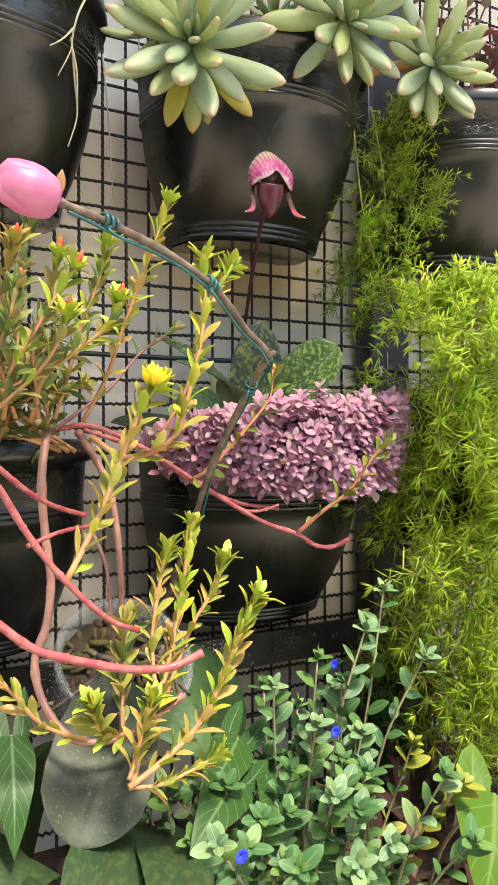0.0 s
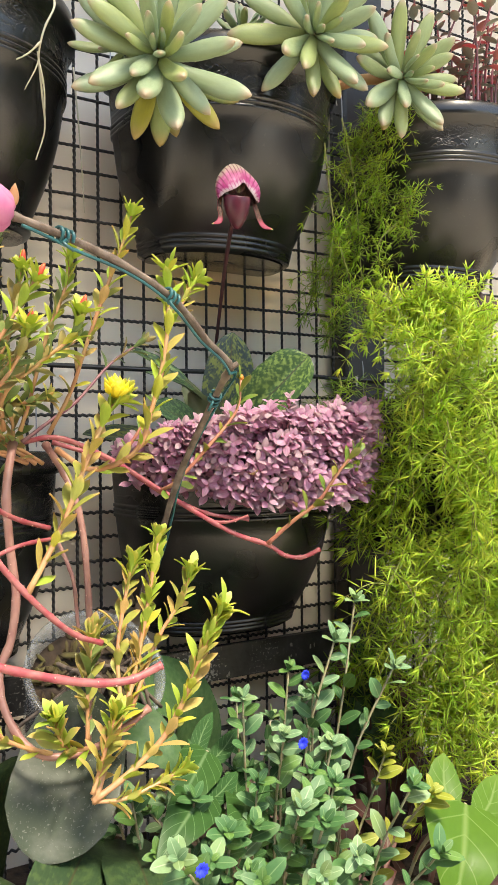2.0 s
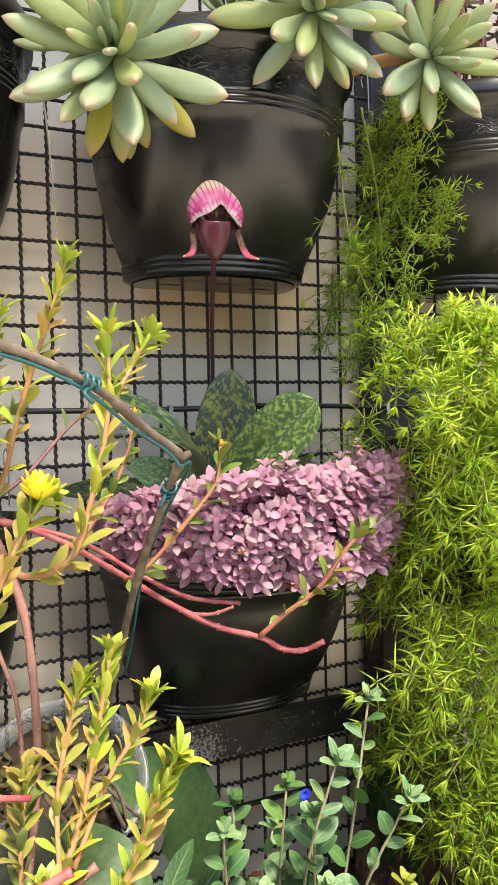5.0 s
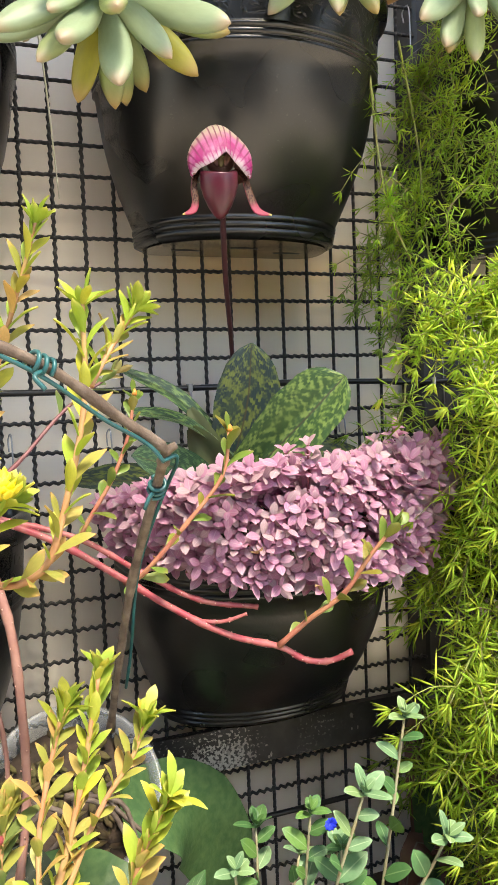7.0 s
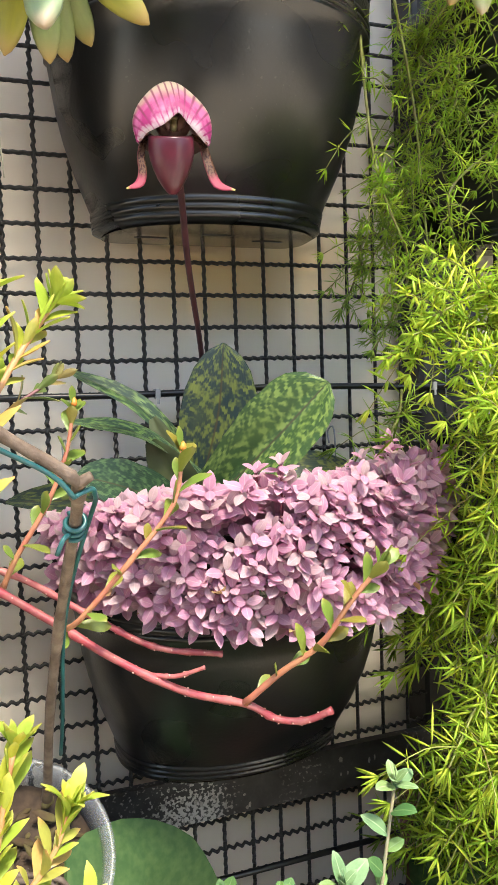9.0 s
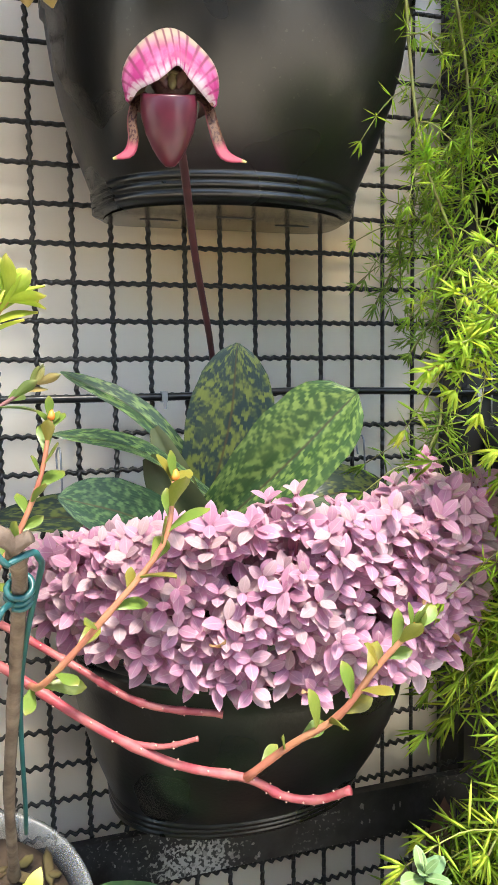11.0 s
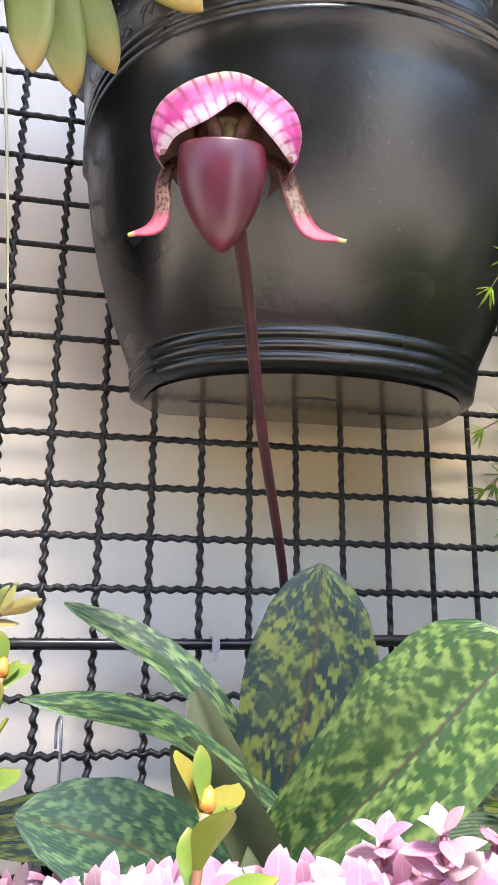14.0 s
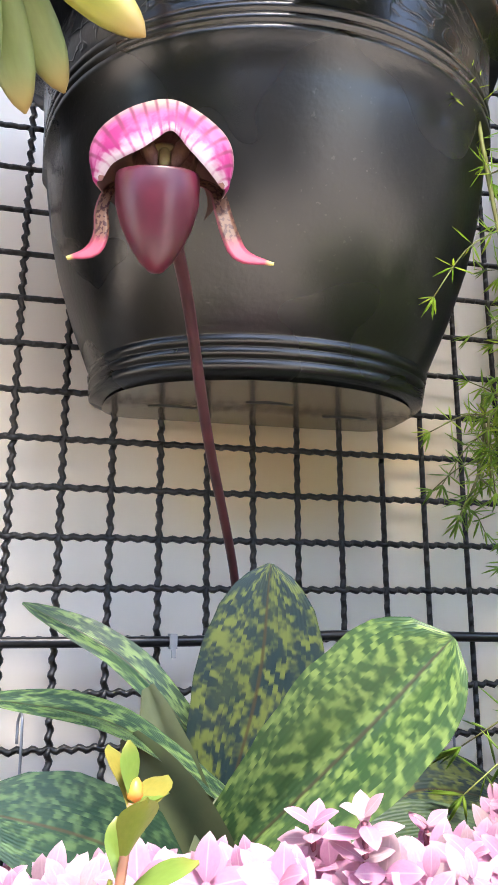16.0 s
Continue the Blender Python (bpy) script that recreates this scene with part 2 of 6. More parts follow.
def wall_material():
    m = mat("cream_wall_paint", (0.87, 0.79, 0.68), 0.7, vary=(0.83, 0.745, 0.63), scale=9, bump=0.15, bump_scale=120)
    nt = m.node_tree
    b = nt.nodes["Principled BSDF"]
    tc = nt.nodes.new("ShaderNodeTexCoord")
    sep = nt.nodes.new("ShaderNodeSeparateXYZ")
    nt.links.new(tc.outputs["Object"], sep.inputs[0])
    # uneven peach-brown tint below the hanging pot
    nz = nt.nodes.new("ShaderNodeTexNoise")
    nz.inputs["Scale"].default_value = 14
    nz.inputs["Detail"].default_value = 5
    nt.links.new(tc.outputs["Object"], nz.inputs["Vector"])
    dx = ranged(nt, math_node(nt, "ABSOLUTE", math_node(nt, "SUBTRACT", sep.outputs[0], 0.10), 0.0), 0.05, 0.14, 1.0, 0.0)
    dz = ranged(nt, math_node(nt, "ABSOLUTE", math_node(nt, "SUBTRACT", sep.outputs[2], 0.745), 0.0), 0.01, 0.06, 1.0, 0.0)
    k = math_node(nt, "MULTIPLY", math_node(nt, "MULTIPLY", dx, dz), ranged(nt, nz.outputs[0], 0.25, 0.6, 0.4, 1.0))
    old = b.inputs["Base Color"].links[0].from_socket
    nt.links.new(mix(nt, k, old, (0.85, 0.65, 0.40, 1)), b.inputs["Base Color"])
    return m


def clear_plastic():
    m = mat("clear_plastic", (0.32, 0.34, 0.36), 0.25)
    nt = m.node_tree
    b = nt.nodes["Principled BSDF"]
    b.inputs["Roughness"].default_value = 0.22
    tr = nt.nodes.new("ShaderNodeBsdfTransparent")
    mx = nt.nodes.new("ShaderNodeMixShader")
    mx.inputs[0].default_value = 0.66
    nt.links.new(b.outputs[0], mx.inputs[1])
    nt.links.new(tr.outputs[0], mx.inputs[2])
    nt.links.new(mx.outputs[0], nt.nodes["Material Output"].inputs[0])
    return m


def mottled_leaf(light_tint=(0.19, 0.28, 0.075), fine=1.0, dark_tint=(0.036, 0.085, 0.030), name="mottled_orchid_leaf"):
    """Slipper orchid leaf: blocks of light yellow-green on dark green, cut off along the veins, with soft ends."""
    m = mat(name, (0.03, 0.06, 0.03), 0.36, bump=0.2, bump_scale=140, spec=0.45)
    nt = m.node_tree
    b = nt.nodes["Principled BSDF"]
    vec, u, v = uv_of(nt)
    info = nt.nodes.new("ShaderNodeObjectInfo")
    shift = math_node(nt, "MULTIPLY", info.outputs["Random"], 9.0)
    # lanes between the veins, each shifted along the leaf
    lane = math_node(nt, "FLOOR", math_node(nt, "MULTIPLY", u, 26.0), 0.0)
    wn1 = nt.nodes.new("ShaderNodeTexWhiteNoise")
    wn1.noise_dimensions = "1D"
    nt.links.new(math_node(nt, "ADD", lane, shift), wn1.inputs["W"])
    jog = math_node(nt, "MULTIPLY", math_node(nt, "SUBTRACT", wn1.outputs[0], 0.5), 0.050)
    cb = nt.nodes.new("ShaderNodeCombineXYZ")
    nt.links.new(math_node(nt, "MULTIPLY", u, 10.0 * fine), cb.inputs[0])
    nt.links.new(math_node(nt, "MULTIPLY", math_node(nt, "ADD", v, jog), 30.0 * fine), cb.inputs[1])
    nt.links.new(shift, cb.inputs[2])
    n1 = nt.nodes.new("ShaderNodeTexNoise")
    n1.inputs["Scale"].default_value = 1.0
    n1.inputs["Detail"].default_value = 0.6
    nt.links.new(cb.outputs[0], n1.inputs["Vector"])
    light = ranged(nt, n1.outputs[0], 0.42, 0.70)
    out = mix(nt, light, (*dark_tint, 1), (*light_tint, 1))
    # a duller wash in broad patches
    n3 = nt.nodes.new("ShaderNodeTexNoise")
    n3.inputs["Scale"].default_value = 3.0
    nt.links.new(vec, n3.inputs["Vector"])
    out = mix(nt, ranged(nt, n3.outputs[0], 0.4, 0.75, 0.0, 0.35), out, (*[0.5 * (p + q) for p, q in zip(dark_tint, light_tint)], 1))
    au = math_node(nt, "ABSOLUTE", math_node(nt, "SUBTRACT", u, 0.5), 0.0)
    out = mix(nt, ranged(nt, au, 0.004, 0.022, 0.8, 0.0), out, (0.06, 0.045, 0.022, 1))
    nt.links.new(out, b.inputs["Base Color"])
    # fine parallel veins
    saw = math_node(nt, "ABSOLUTE", math_node(nt, "SUBTRACT", math_node(nt, "FRACT", math_node(nt, "MULTIPLY", u, 26.0), 0.0), 0.5), 0.0)
    bp = nt.nodes.new("ShaderNodeBump")
    bp.inputs["Strength"].default_value = 0.25
    bp.inputs["Distance"].default_value = 0.0006
    nt.links.new(saw, bp.inputs["Height"])
    nt.links.new(b.inputs["Normal"].links[0].from_socket, bp.inputs["Normal"])
    nt.links.new(bp.outputs[0], b.inputs["Normal"])
    see_through(m, out, 0.12)
    return m


def hood_material():
    """Dorsal sepal: cream crown with dark veins, magenta flanks with streaks, a broad white rim."""
    m = mat("striped_sepal", (0.8, 0.7, 0.75), 0.5, spec=0.25)
    nt = m.node_tree
    b = nt.nodes["Principled BSDF"]
    vec, u, v = uv_of(nt)
    nz = nt.nodes.new("ShaderNodeTexNoise")
    nz.inputs["Scale"].default_value = 7.0
    nz.inputs["Detail"].default_value = 4.0
    nt.links.new(vec, nz.inputs["Vector"])
    flank = math_node(nt, "ABSOLUTE", math_node(nt, "SUBTRACT", u, 0.5), 0.0)
    ruffle = math_node(nt, "MULTIPLY", math_node(nt, "SUBTRACT", nz.outputs[0], 0.5), 0.22)
    saw = math_node(nt, "ABSOLUTE", math_node(nt, "SUBTRACT", math_node(nt, "FRACT", math_node(nt, "MULTIPLY", u, 17.0), 0.0), 0.5), 0.0)
    line = ranged(nt, saw, 0.02, 0.22, 1.0, 0.0)
    vv = math_node(nt, "ADD", v, ruffle)
    pink = mix(nt, ranged(nt, nz.outputs[0], 0.40, 0.62), (0.31, 0.022, 0.135, 1), (0.43, 0.11, 0.25, 1))
    out = mix(nt, ranged(nt, math_node(nt, "ADD", vv, math_node(nt, "MULTIPLY", flank, 0.50)), 0.72, 0.93), (0.40, 0.33, 0.25, 1), pink)
    # the rim turns white, later between the streaks than on them
    white = ranged(nt, math_node(nt, "SUBTRACT", math_node(nt, "ADD", vv, math_node(nt, "MULTIPLY", flank, 0.12)), math_node(nt, "MULTIPLY", line, 0.04)), 0.93, 1.05)
    out = mix(nt, white, out, (0.54, 0.44, 0.48, 1))
    dark = math_node(nt, "MULTIPLY", math_node(nt, "MULTIPLY", line, 0.85), ranged(nt, vv, 0.80, 0.97, 1.0, 0.0))
    out = mix(nt, dark, out, (0.10, 0.030, 0.045, 1))
    streak = math_node(nt, "MULTIPLY", math_node(nt, "MULTIPLY", line, 0.24), math_node(nt, "SUBTRACT", 1.0, white))
    out = mix(nt, streak, out, (0.30, 0.015, 0.12, 1))
    nt.links.new(out, b.inputs["Base Color"])
    see_through(m, out, 0.25)
    return m


def petal_material():
    m = mat("spotted_petal", (0.55, 0.12, 0.16), 0.5, spec=0.2)
    nt = m.node_tree
    b = nt.nodes["Principled BSDF"]
    vec, u, v = uv_of(nt)
    nz = nt.nodes.new("ShaderNodeTexNoise")
    mp = nt.nodes.new("ShaderNodeMapping")
    mp.inputs["Scale"].default_value = (4.0, 22.0, 1.0)
    nt.links.new(vec, mp.inputs[0])
    nz.inputs["Scale"].default_value = 1.0
    nt.links.new(mp.outputs[0], nz.inputs["Vector"])
    spots = ranged(nt, nz.outputs[0], 0.5, 0.56)
    up = mix(nt, spots, (0.115, 0.058, 0.036, 1), (0.04, 0.012, 0.012, 1))
    edge = ranged(nt, u, 0.82, 0.97)
    up = mix(nt, edge, up, (0.26, 0.09, 0.10, 1))
    out = mix(nt, ranged(nt, v, 0.58, 0.74), up, (0.33, 0.055, 0.095, 1))
    out = mix(nt, ranged(nt, v, 0.94, 1.0), out, (0.65, 0.6, 0.2, 1))
    nt.links.new(out, b.inputs["Base Color"])
    see_through(m, out, 0.2)
    return m


def scuffs(m):
    """Paint rubbed to pale flecks, in patches."""
    nt = m.node_tree
    b = nt.nodes["Principled BSDF"]
    tc = nt.nodes.new("ShaderNodeTexCoord")
    fine = nt.nodes.new("ShaderNodeTexNoise")
    fine.inputs["Scale"].default_value = 330
    fine.inputs["Detail"].default_value = 5
    nt.links.new(tc.outputs["Object"], fine.inputs["Vector"])
    wide = nt.nodes.new("ShaderNodeTexNoise")
    wide.inputs["Scale"].default_value = 11
    nt.links.new(tc.outputs["Object"], wide.inputs["Vector"])
    k = math_node(nt, "MULTIPLY", ranged(nt, fine.outputs[0], 0.56, 0.66, 0.0, 0.6), ranged(nt, wide.outputs[0], 0.50, 0.62))
    # one large peeled patch under the pot
    sep = nt.nodes.new("ShaderNodeSeparateXYZ")
    nt.links.new(tc.outputs["Object"], sep.inputs[0])
    dx = ranged(nt, math_node(nt, "ABSOLUTE", math_node(nt, "SUBTRACT", sep.outputs[0], 0.020), 0.0), 0.010, 0.055, 1.0, 0.0)
    dz = ranged(nt, sep.outputs[2], 0.318, 0.350, 1.0, 0.35)
    peel = ranged(nt, math_node(nt, "ADD", fine.outputs[0], math_node(nt, "MULTIPLY", math_node(nt, "MULTIPLY", dx, dz), 0.20)), 0.64, 0.70)
    k = math_node(nt, "MAXIMUM", k, math_node(nt, "MULTIPLY", peel, dx))
    col = b.inputs["Base Color"].links[0].from_socket
    nt.links.new(mix(nt, k, col, (0.42, 0.41, 0.38, 1)), b.inputs["Base Color"])


def pot_relief(m):
    """Scrolled relief pressed into the band between the rings and the rim."""
    nt = m.node_tree
    b = nt.nodes["Principled BSDF"]
    vec, u, v = uv_of(nt)
    nz = nt.nodes.new("ShaderNodeTexNoise")
    nz.inputs["Scale"].default_value = 55
    nz.inputs["Distortion"].default_value = 2.5
    nz.inputs["Detail"].default_value = 1.0
    nt.links.new(vec, nz.inputs["Vector"])
    lines = ranged(nt, math_node(nt, "ABSOLUTE", math_node(nt, "SUBTRACT", nz.outputs[0], 0.5), 0.0), 0.01, 0.05, 1.0, 0.0)
    band = math_node(nt, "MULTIPLY", ranged(nt, v, 0.143, 0.147), ranged(nt, v, 0.166, 0.172, 1.0, 0.0))
    bp = nt.nodes.new("ShaderNodeBump")
    bp.inputs["Strength"].default_value = 0.45
    bp.inputs["Distance"].default_value = 0.001
    nt.links.new(math_node(nt, "MULTIPLY", lines, band), bp.inputs["Height"])
    old = b.inputs["Normal"].links[0].from_socket
    nt.links.new(old, bp.inputs["Normal"])
    nt.links.new(bp.outputs[0], b.inputs["Normal"])
    # dust specks dried on the plastic
    ns = nt.nodes.new("ShaderNodeTexNoise")
    ns.inputs["Scale"].default_value = 420
    tc = nt.nodes.new("ShaderNodeTexCoord")
    nt.links.new(tc.outputs["Object"], ns.inputs["Vector"])
    nl = nt.nodes.new("ShaderNodeTexNoise")
    nl.inputs["Scale"].default_value = 12
    nt.links.new(tc.outputs["Object"], nl.inputs["Vector"])
    k = math_node(nt, "MULTIPLY", ranged(nt, ns.outputs[0], 0.68, 0.73, 0.0, 0.2), ranged(nt, nl.outputs[0], 0.45, 0.7))
    col = b.inputs["Base Color"].links[0].from_socket
    nt.links.new(mix(nt, k, col, (0.16, 0.15, 0.13, 1)), b.inputs["Base Color"])
    nt.links.new(ranged(nt, nl.outputs[0], 0.3, 0.7, 0.25, 0.32), b.inputs["Roughness"])


def dusty(m):
    """Dried water spots and dust, sparse and fine, thicker in patches."""
    nt = m.node_tree
    b = nt.nodes["Principled BSDF"]
    tc = nt.nodes.new("ShaderNodeTexCoord")
    fine = nt.nodes.new("ShaderNodeTexNoise")
    fine.inputs["Scale"].default_value = 520
    nt.links.new(tc.outputs["Object"], fine.inputs["Vector"])
    wide = nt.nodes.new("ShaderNodeTexNoise")
    wide.inputs["Scale"].default_value = 38
    wide.inputs["Detail"].default_value = 4
    nt.links.new(tc.outputs["Object"], wide.inputs["Vector"])
    k = math_node(nt, "MAXIMUM", ranged(nt, fine.outputs[0], 0.60, 0.70, 0.0, 0.55), ranged(nt, wide.outputs[0], 0.45, 0.75, 0.0, 0.45))
    col = b.inputs["Base Color"].links[0].from_socket
    nt.links.new(mix(nt, k, col, (0.20, 0.205, 0.175, 1)), b.inputs["Base Color"])


pot_relief(M_POT)
dusty(M_PHAL)
scuffs(M_BAR)
M_WALL, M_CLEAR, M_PAPH, M_HOOD, M_PETAL = wall_material(), clear_plastic(), mottled_leaf(), hood_material(), petal_material()


M_PAPH_LOW = mottled_leaf((0.06, 0.10, 0.035), 1.0, (0.03, 0.06, 0.026), "low_mottled_orchid_leaf")
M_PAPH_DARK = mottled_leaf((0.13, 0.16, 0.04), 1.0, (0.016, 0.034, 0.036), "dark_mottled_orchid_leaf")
M_PAPH_SIDE = mottled_leaf((0.16, 0.25, 0.08), 0.8, (0.022, 0.055, 0.034), "long_mottled_orchid_leaf")
M_PAPH_BLUE = mottled_leaf((0.075, 0.135, 0.055), 0.9, (0.016, 0.045, 0.026), "bluish_mottled_orchid_leaf")


# ---- mesh tools ----
def mesh(name, v, f, material, uv=None, smooth=True):
    me = bpy.data.meshes.new(name)
    me.from_pydata([tuple(p) for p in v], [], f)
    me.materials.append(material)
    if uv is not None:
        idx = np.empty(len(me.loops), dtype=np.int32)
        me.loops.foreach_get("vertex_index", idx)
        layer = me.uv_layers.new(name="UVMap")
        layer.data.foreach_set("uv", np.asarray(uv, dtype=np.float32)[idx].ravel())
    if smooth:
        me.polygons.foreach_set("use_smooth", [True] * len(me.polygons))
    me.update()
    return me


def link(name, me, parent=None, label="", m=None):
    ob = new(name, me)
    if parent is not None:
        ob.parent = parent
    if m is not None:
        ob.matrix_basis = m
    if label:
        ob["label"] = label
    return ob


def part(name, shape, material, parent, label="", smooth=True):
    v, f, uv = shape
    return link(name, mesh(name, v, f, material, uv, smooth), parent, label)


def thing(name, label, category, group=""):
    e = new(name)
    e.empty_display_size = 0.02
    return tagged(e, label, category, group)


class Bag:
    """Gathers many small shapes into one mesh."""

    def __init__(self):
        self.v, self.f, self.uv, self.n = [], [], [], 0

    def add(self, shape, m=None):
        v, f, uv = shape
        v = np.asarray(v, dtype=float)
        if m is not None:
            a = np.array(m)
            v = v @ a[:3, :3].T + a[:3, 3]
        self.v.append(v)
        self.f += [tuple(i + self.n for i in q) for q in f]
        self.uv.append(np.asarray(uv, dtype=float))
        self.n += len(v)

    def shape(self):
        return np.concatenate(self.v), self.f, np.concatenate(self.uv)


def spline(points, n):
    """n + 1 points along a smooth curve through the given ones (any number of columns)."""
    p = np.asarray(points, dtype=float)
    if len(p) == 2:
        return p[0] + (p[1] - p[0]) * np.linspace(0, 1, n + 1)[:, None]
    q = np.vstack([2 * p[0] - p[1], p, 2 * p[-1] - p[-2]])
    out = []
    for s in np.linspace(0, len(p) - 1, n + 1):
        i = min(int(s), len(p) - 2)
        t = s - i
        a, b, c, d = q[i:i + 4]
        out.append(0.5 * (2 * b + (c - a) * t + (2 * a - 5 * b + 4 * c - d) * t * t + (3 * b - a - 3 * c + d) * t ** 3))
    return np.array(out)


def tube(points, r0, r1=None, n=24, ring=8, wobble=0.0, nodes=0):
    """A tapered round stem; nodes: swellings along it."""
    c = spline(points, n)
    r1 = r0 if r1 is None else r1
    k = len(c)
    tan = np.gradient(c, axis=0)
    tan /= np.linalg.norm(tan, axis=1)[:, None] + 1e-12
    side = np.cross(tan[0], (0.3, 0.2, 1.0))
    side /= np.linalg.norm(side) + 1e-12
    v, uv = [], []
    for i in range(k):
        side = side - tan[i] * (side @ tan[i])
        side /= np.linalg.norm(side) + 1e-12
        up = np.cross(tan[i], side)
        s = i / (k - 1)
        r = r0 + (r1 - r0) * s
        if nodes:
            r *= 1 + 0.22 * max(0.0, math.cos(s * nodes * 2 * math.pi)) ** 6
        if wobble:
            r *= 1 + wobble * noise.noise(Vector(c[i]) * 150)
        for j in range(ring):
            a = 2 * math.pi * j / ring
            v.append(c[i] + r * (math.cos(a) * side + math.sin(a) * up))
            uv.append((j / ring, s))
    f = [(i * ring + j, i * ring + (j + 1) % ring, (i + 1) * ring + (j + 1) % ring, (i + 1) * ring + j) for i in range(k - 1) for j in range(ring)]
    f += [tuple(range(ring - 1, -1, -1)), tuple((k - 1) * ring + j for j in range(ring))]
    return np.array(v), f, np.array(uv)


PROFILE = {
    "lance": [(0, 0.18), (0.15, 0.62), (0.4, 1.0), (0.65, 0.86), (0.85, 0.45), (1, 0.03)],
    "spoon": [(0, 0.22), (0.2, 0.45), (0.5, 0.86), (0.7, 1.0), (0.9, 0.6), (1, 0.08)],
    "ellipse": [(0, 0.12), (0.06, 0.42), (0.2, 0.80), (0.4, 0.98), (0.55, 1.0), (0.75, 0.90), (0.88, 0.66), (0.96, 0.38), (1, 0.06)],
    "oval": [(0, 0.12), (0.12, 0.55), (0.35, 0.95), (0.55, 1.0), (0.8, 0.72), (0.93, 0.4), (1, 0.06)],
    "broad": [(0, 0.45), (0.12, 0.72), (0.35, 0.95), (0.58, 1.0), (0.8, 0.86), (0.92, 0.58), (0.975, 0.3), (1, 0.06)],
    "strap": [(0, 0.55), (0.2, 0.8), (0.45, 1.0), (0.7, 0.93), (0.88, 0.58), (0.96, 0.3), (1, 0.05)],
    "finger": [(0, 0.50), (0.2, 0.70), (0.48, 0.97), (0.64, 1.0), (0.78, 0.90), (0.88, 0.67), (0.945, 0.42), (0.98, 0.22), (1, 0.05)],
    "egg": [(0, 0.12), (0.15, 0.75), (0.35, 1.0), (0.6, 0.85), (0.85, 0.42), (1, 0.04)],
    "paddle": [(0, 0.30), (0.12, 0.58), (0.3, 0.90), (0.48, 1.0), (0.66, 0.95), (0.82, 0.76), (0.92, 0.50), (0.975, 0.26), (1, 0.05)],
    "tongue": [(0, 0.40), (0.15, 0.66), (0.35, 0.90), (0.58, 1.0), (0.76, 0.96), (0.88, 0.80), (0.95, 0.56), (0.985, 0.30), (1, 0.08)],
    "sheath": [(0, 0.75), (0.3, 1.0), (0.6, 0.92), (0.85, 0.6), (1, 0.25)],
    "petal": [(0, 0.16), (0.15, 0.58), (0.35, 0.92), (0.52, 1.0), (0.70, 0.84), (0.86, 0.50), (0.95, 0.22), (1, 0.03)],
    "pointed": [(0, 0.20), (0.2, 0.52), (0.45, 0.88), (0.62, 1.0), (0.78, 0.84), (0.9, 0.48), (0.97, 0.20), (1, 0.03)],
    "heart": [(0, 0.55), (0.1, 0.92), (0.25, 1.0), (0.5, 0.8), (0.75, 0.46), (0.92, 0.16), (1, 0.02)],
}


def blade(length, width, thick, bend=0.3, fold=0.2, profile="lance", n=8, ring=8, twist=0.0, wave=0.0):
    """A closed leaf along +x, face up (+z). bend: radians by which it curls down; fold: how deep the channel along the midrib is."""
    px, py = zip(*PROFILE[profile])
    v, uv = [], []
    x = z = 0.0
    for i in range(n + 1):
        s = i / n
        w = 0.5 * width * np.interp(s, px, py)
        th = 0.5 * thick * (0.35 + 0.65 * np.interp(s, px, py)) * (1 if 0 < i < n else 0.3)
        a = -bend * s
        if i:
            x += length / n * math.cos(a)
            z += length / n * math.sin(a)
        for j in range(ring):
            b = 2 * math.pi * j / ring
            yy = w * math.cos(b)
            zz = th * math.sin(b) + fold * abs(yy) + wave * w * math.sin(s * 14 + (1 if yy > 0 else 2.2)) * (abs(yy) / (w + 1e-9)) ** 2
            c, sn = math.cos(twist * s), math.sin(twist * s)
            yy, zz = yy * c - zz * sn, yy * sn + zz * c
            v.append((x - zz * math.sin(a), yy, z + zz * math.cos(a)))
            uv.append((0.5 + 0.5 * math.cos(b), s))
    f = [(i * ring + j, (i + 1) * ring + j, (i + 1) * ring + (j + 1) % ring, i * ring + (j + 1) % ring) for i in range(n) for j in range(ring)]
    f += [tuple(range(ring)), tuple(n * ring + j for j in range(ring - 1, -1, -1))]
    return np.array(v), f, np.array(uv)


def sheet(rows, across, thick):
    """A thin leaf from rows of (centre, side, up, half width, fold): two skins that meet at the margin."""
    k = 2 * across + 1
    v, uv, f = [], [], []
    for skin in (1, -1):
        base = len(v)
        for i, (c, side, up, w, fold) in enumerate(rows):
            for j in range(k):
                u = j / across - 1
                h = fold * w * (abs(u) - 0.25 * u * u) + skin * 0.5 * thick * (1 - u * u)
                v.append(np.asarray(c) + np.asarray(side) * (w * u) + np.asarray(up) * h)
                uv.append((0.5 + 0.5 * u, i / (len(rows) - 1)))
        for i in range(len(rows) - 1):
            for j in range(k - 1):
                a, b, c, d = base + i * k + j, base + i * k + j + 1, base + (i + 1) * k + j + 1, base + (i + 1) * k + j
                f.append((a, d, c, b) if skin > 0 else (a, b, c, d))
    return np.array(v), f, np.array(uv)


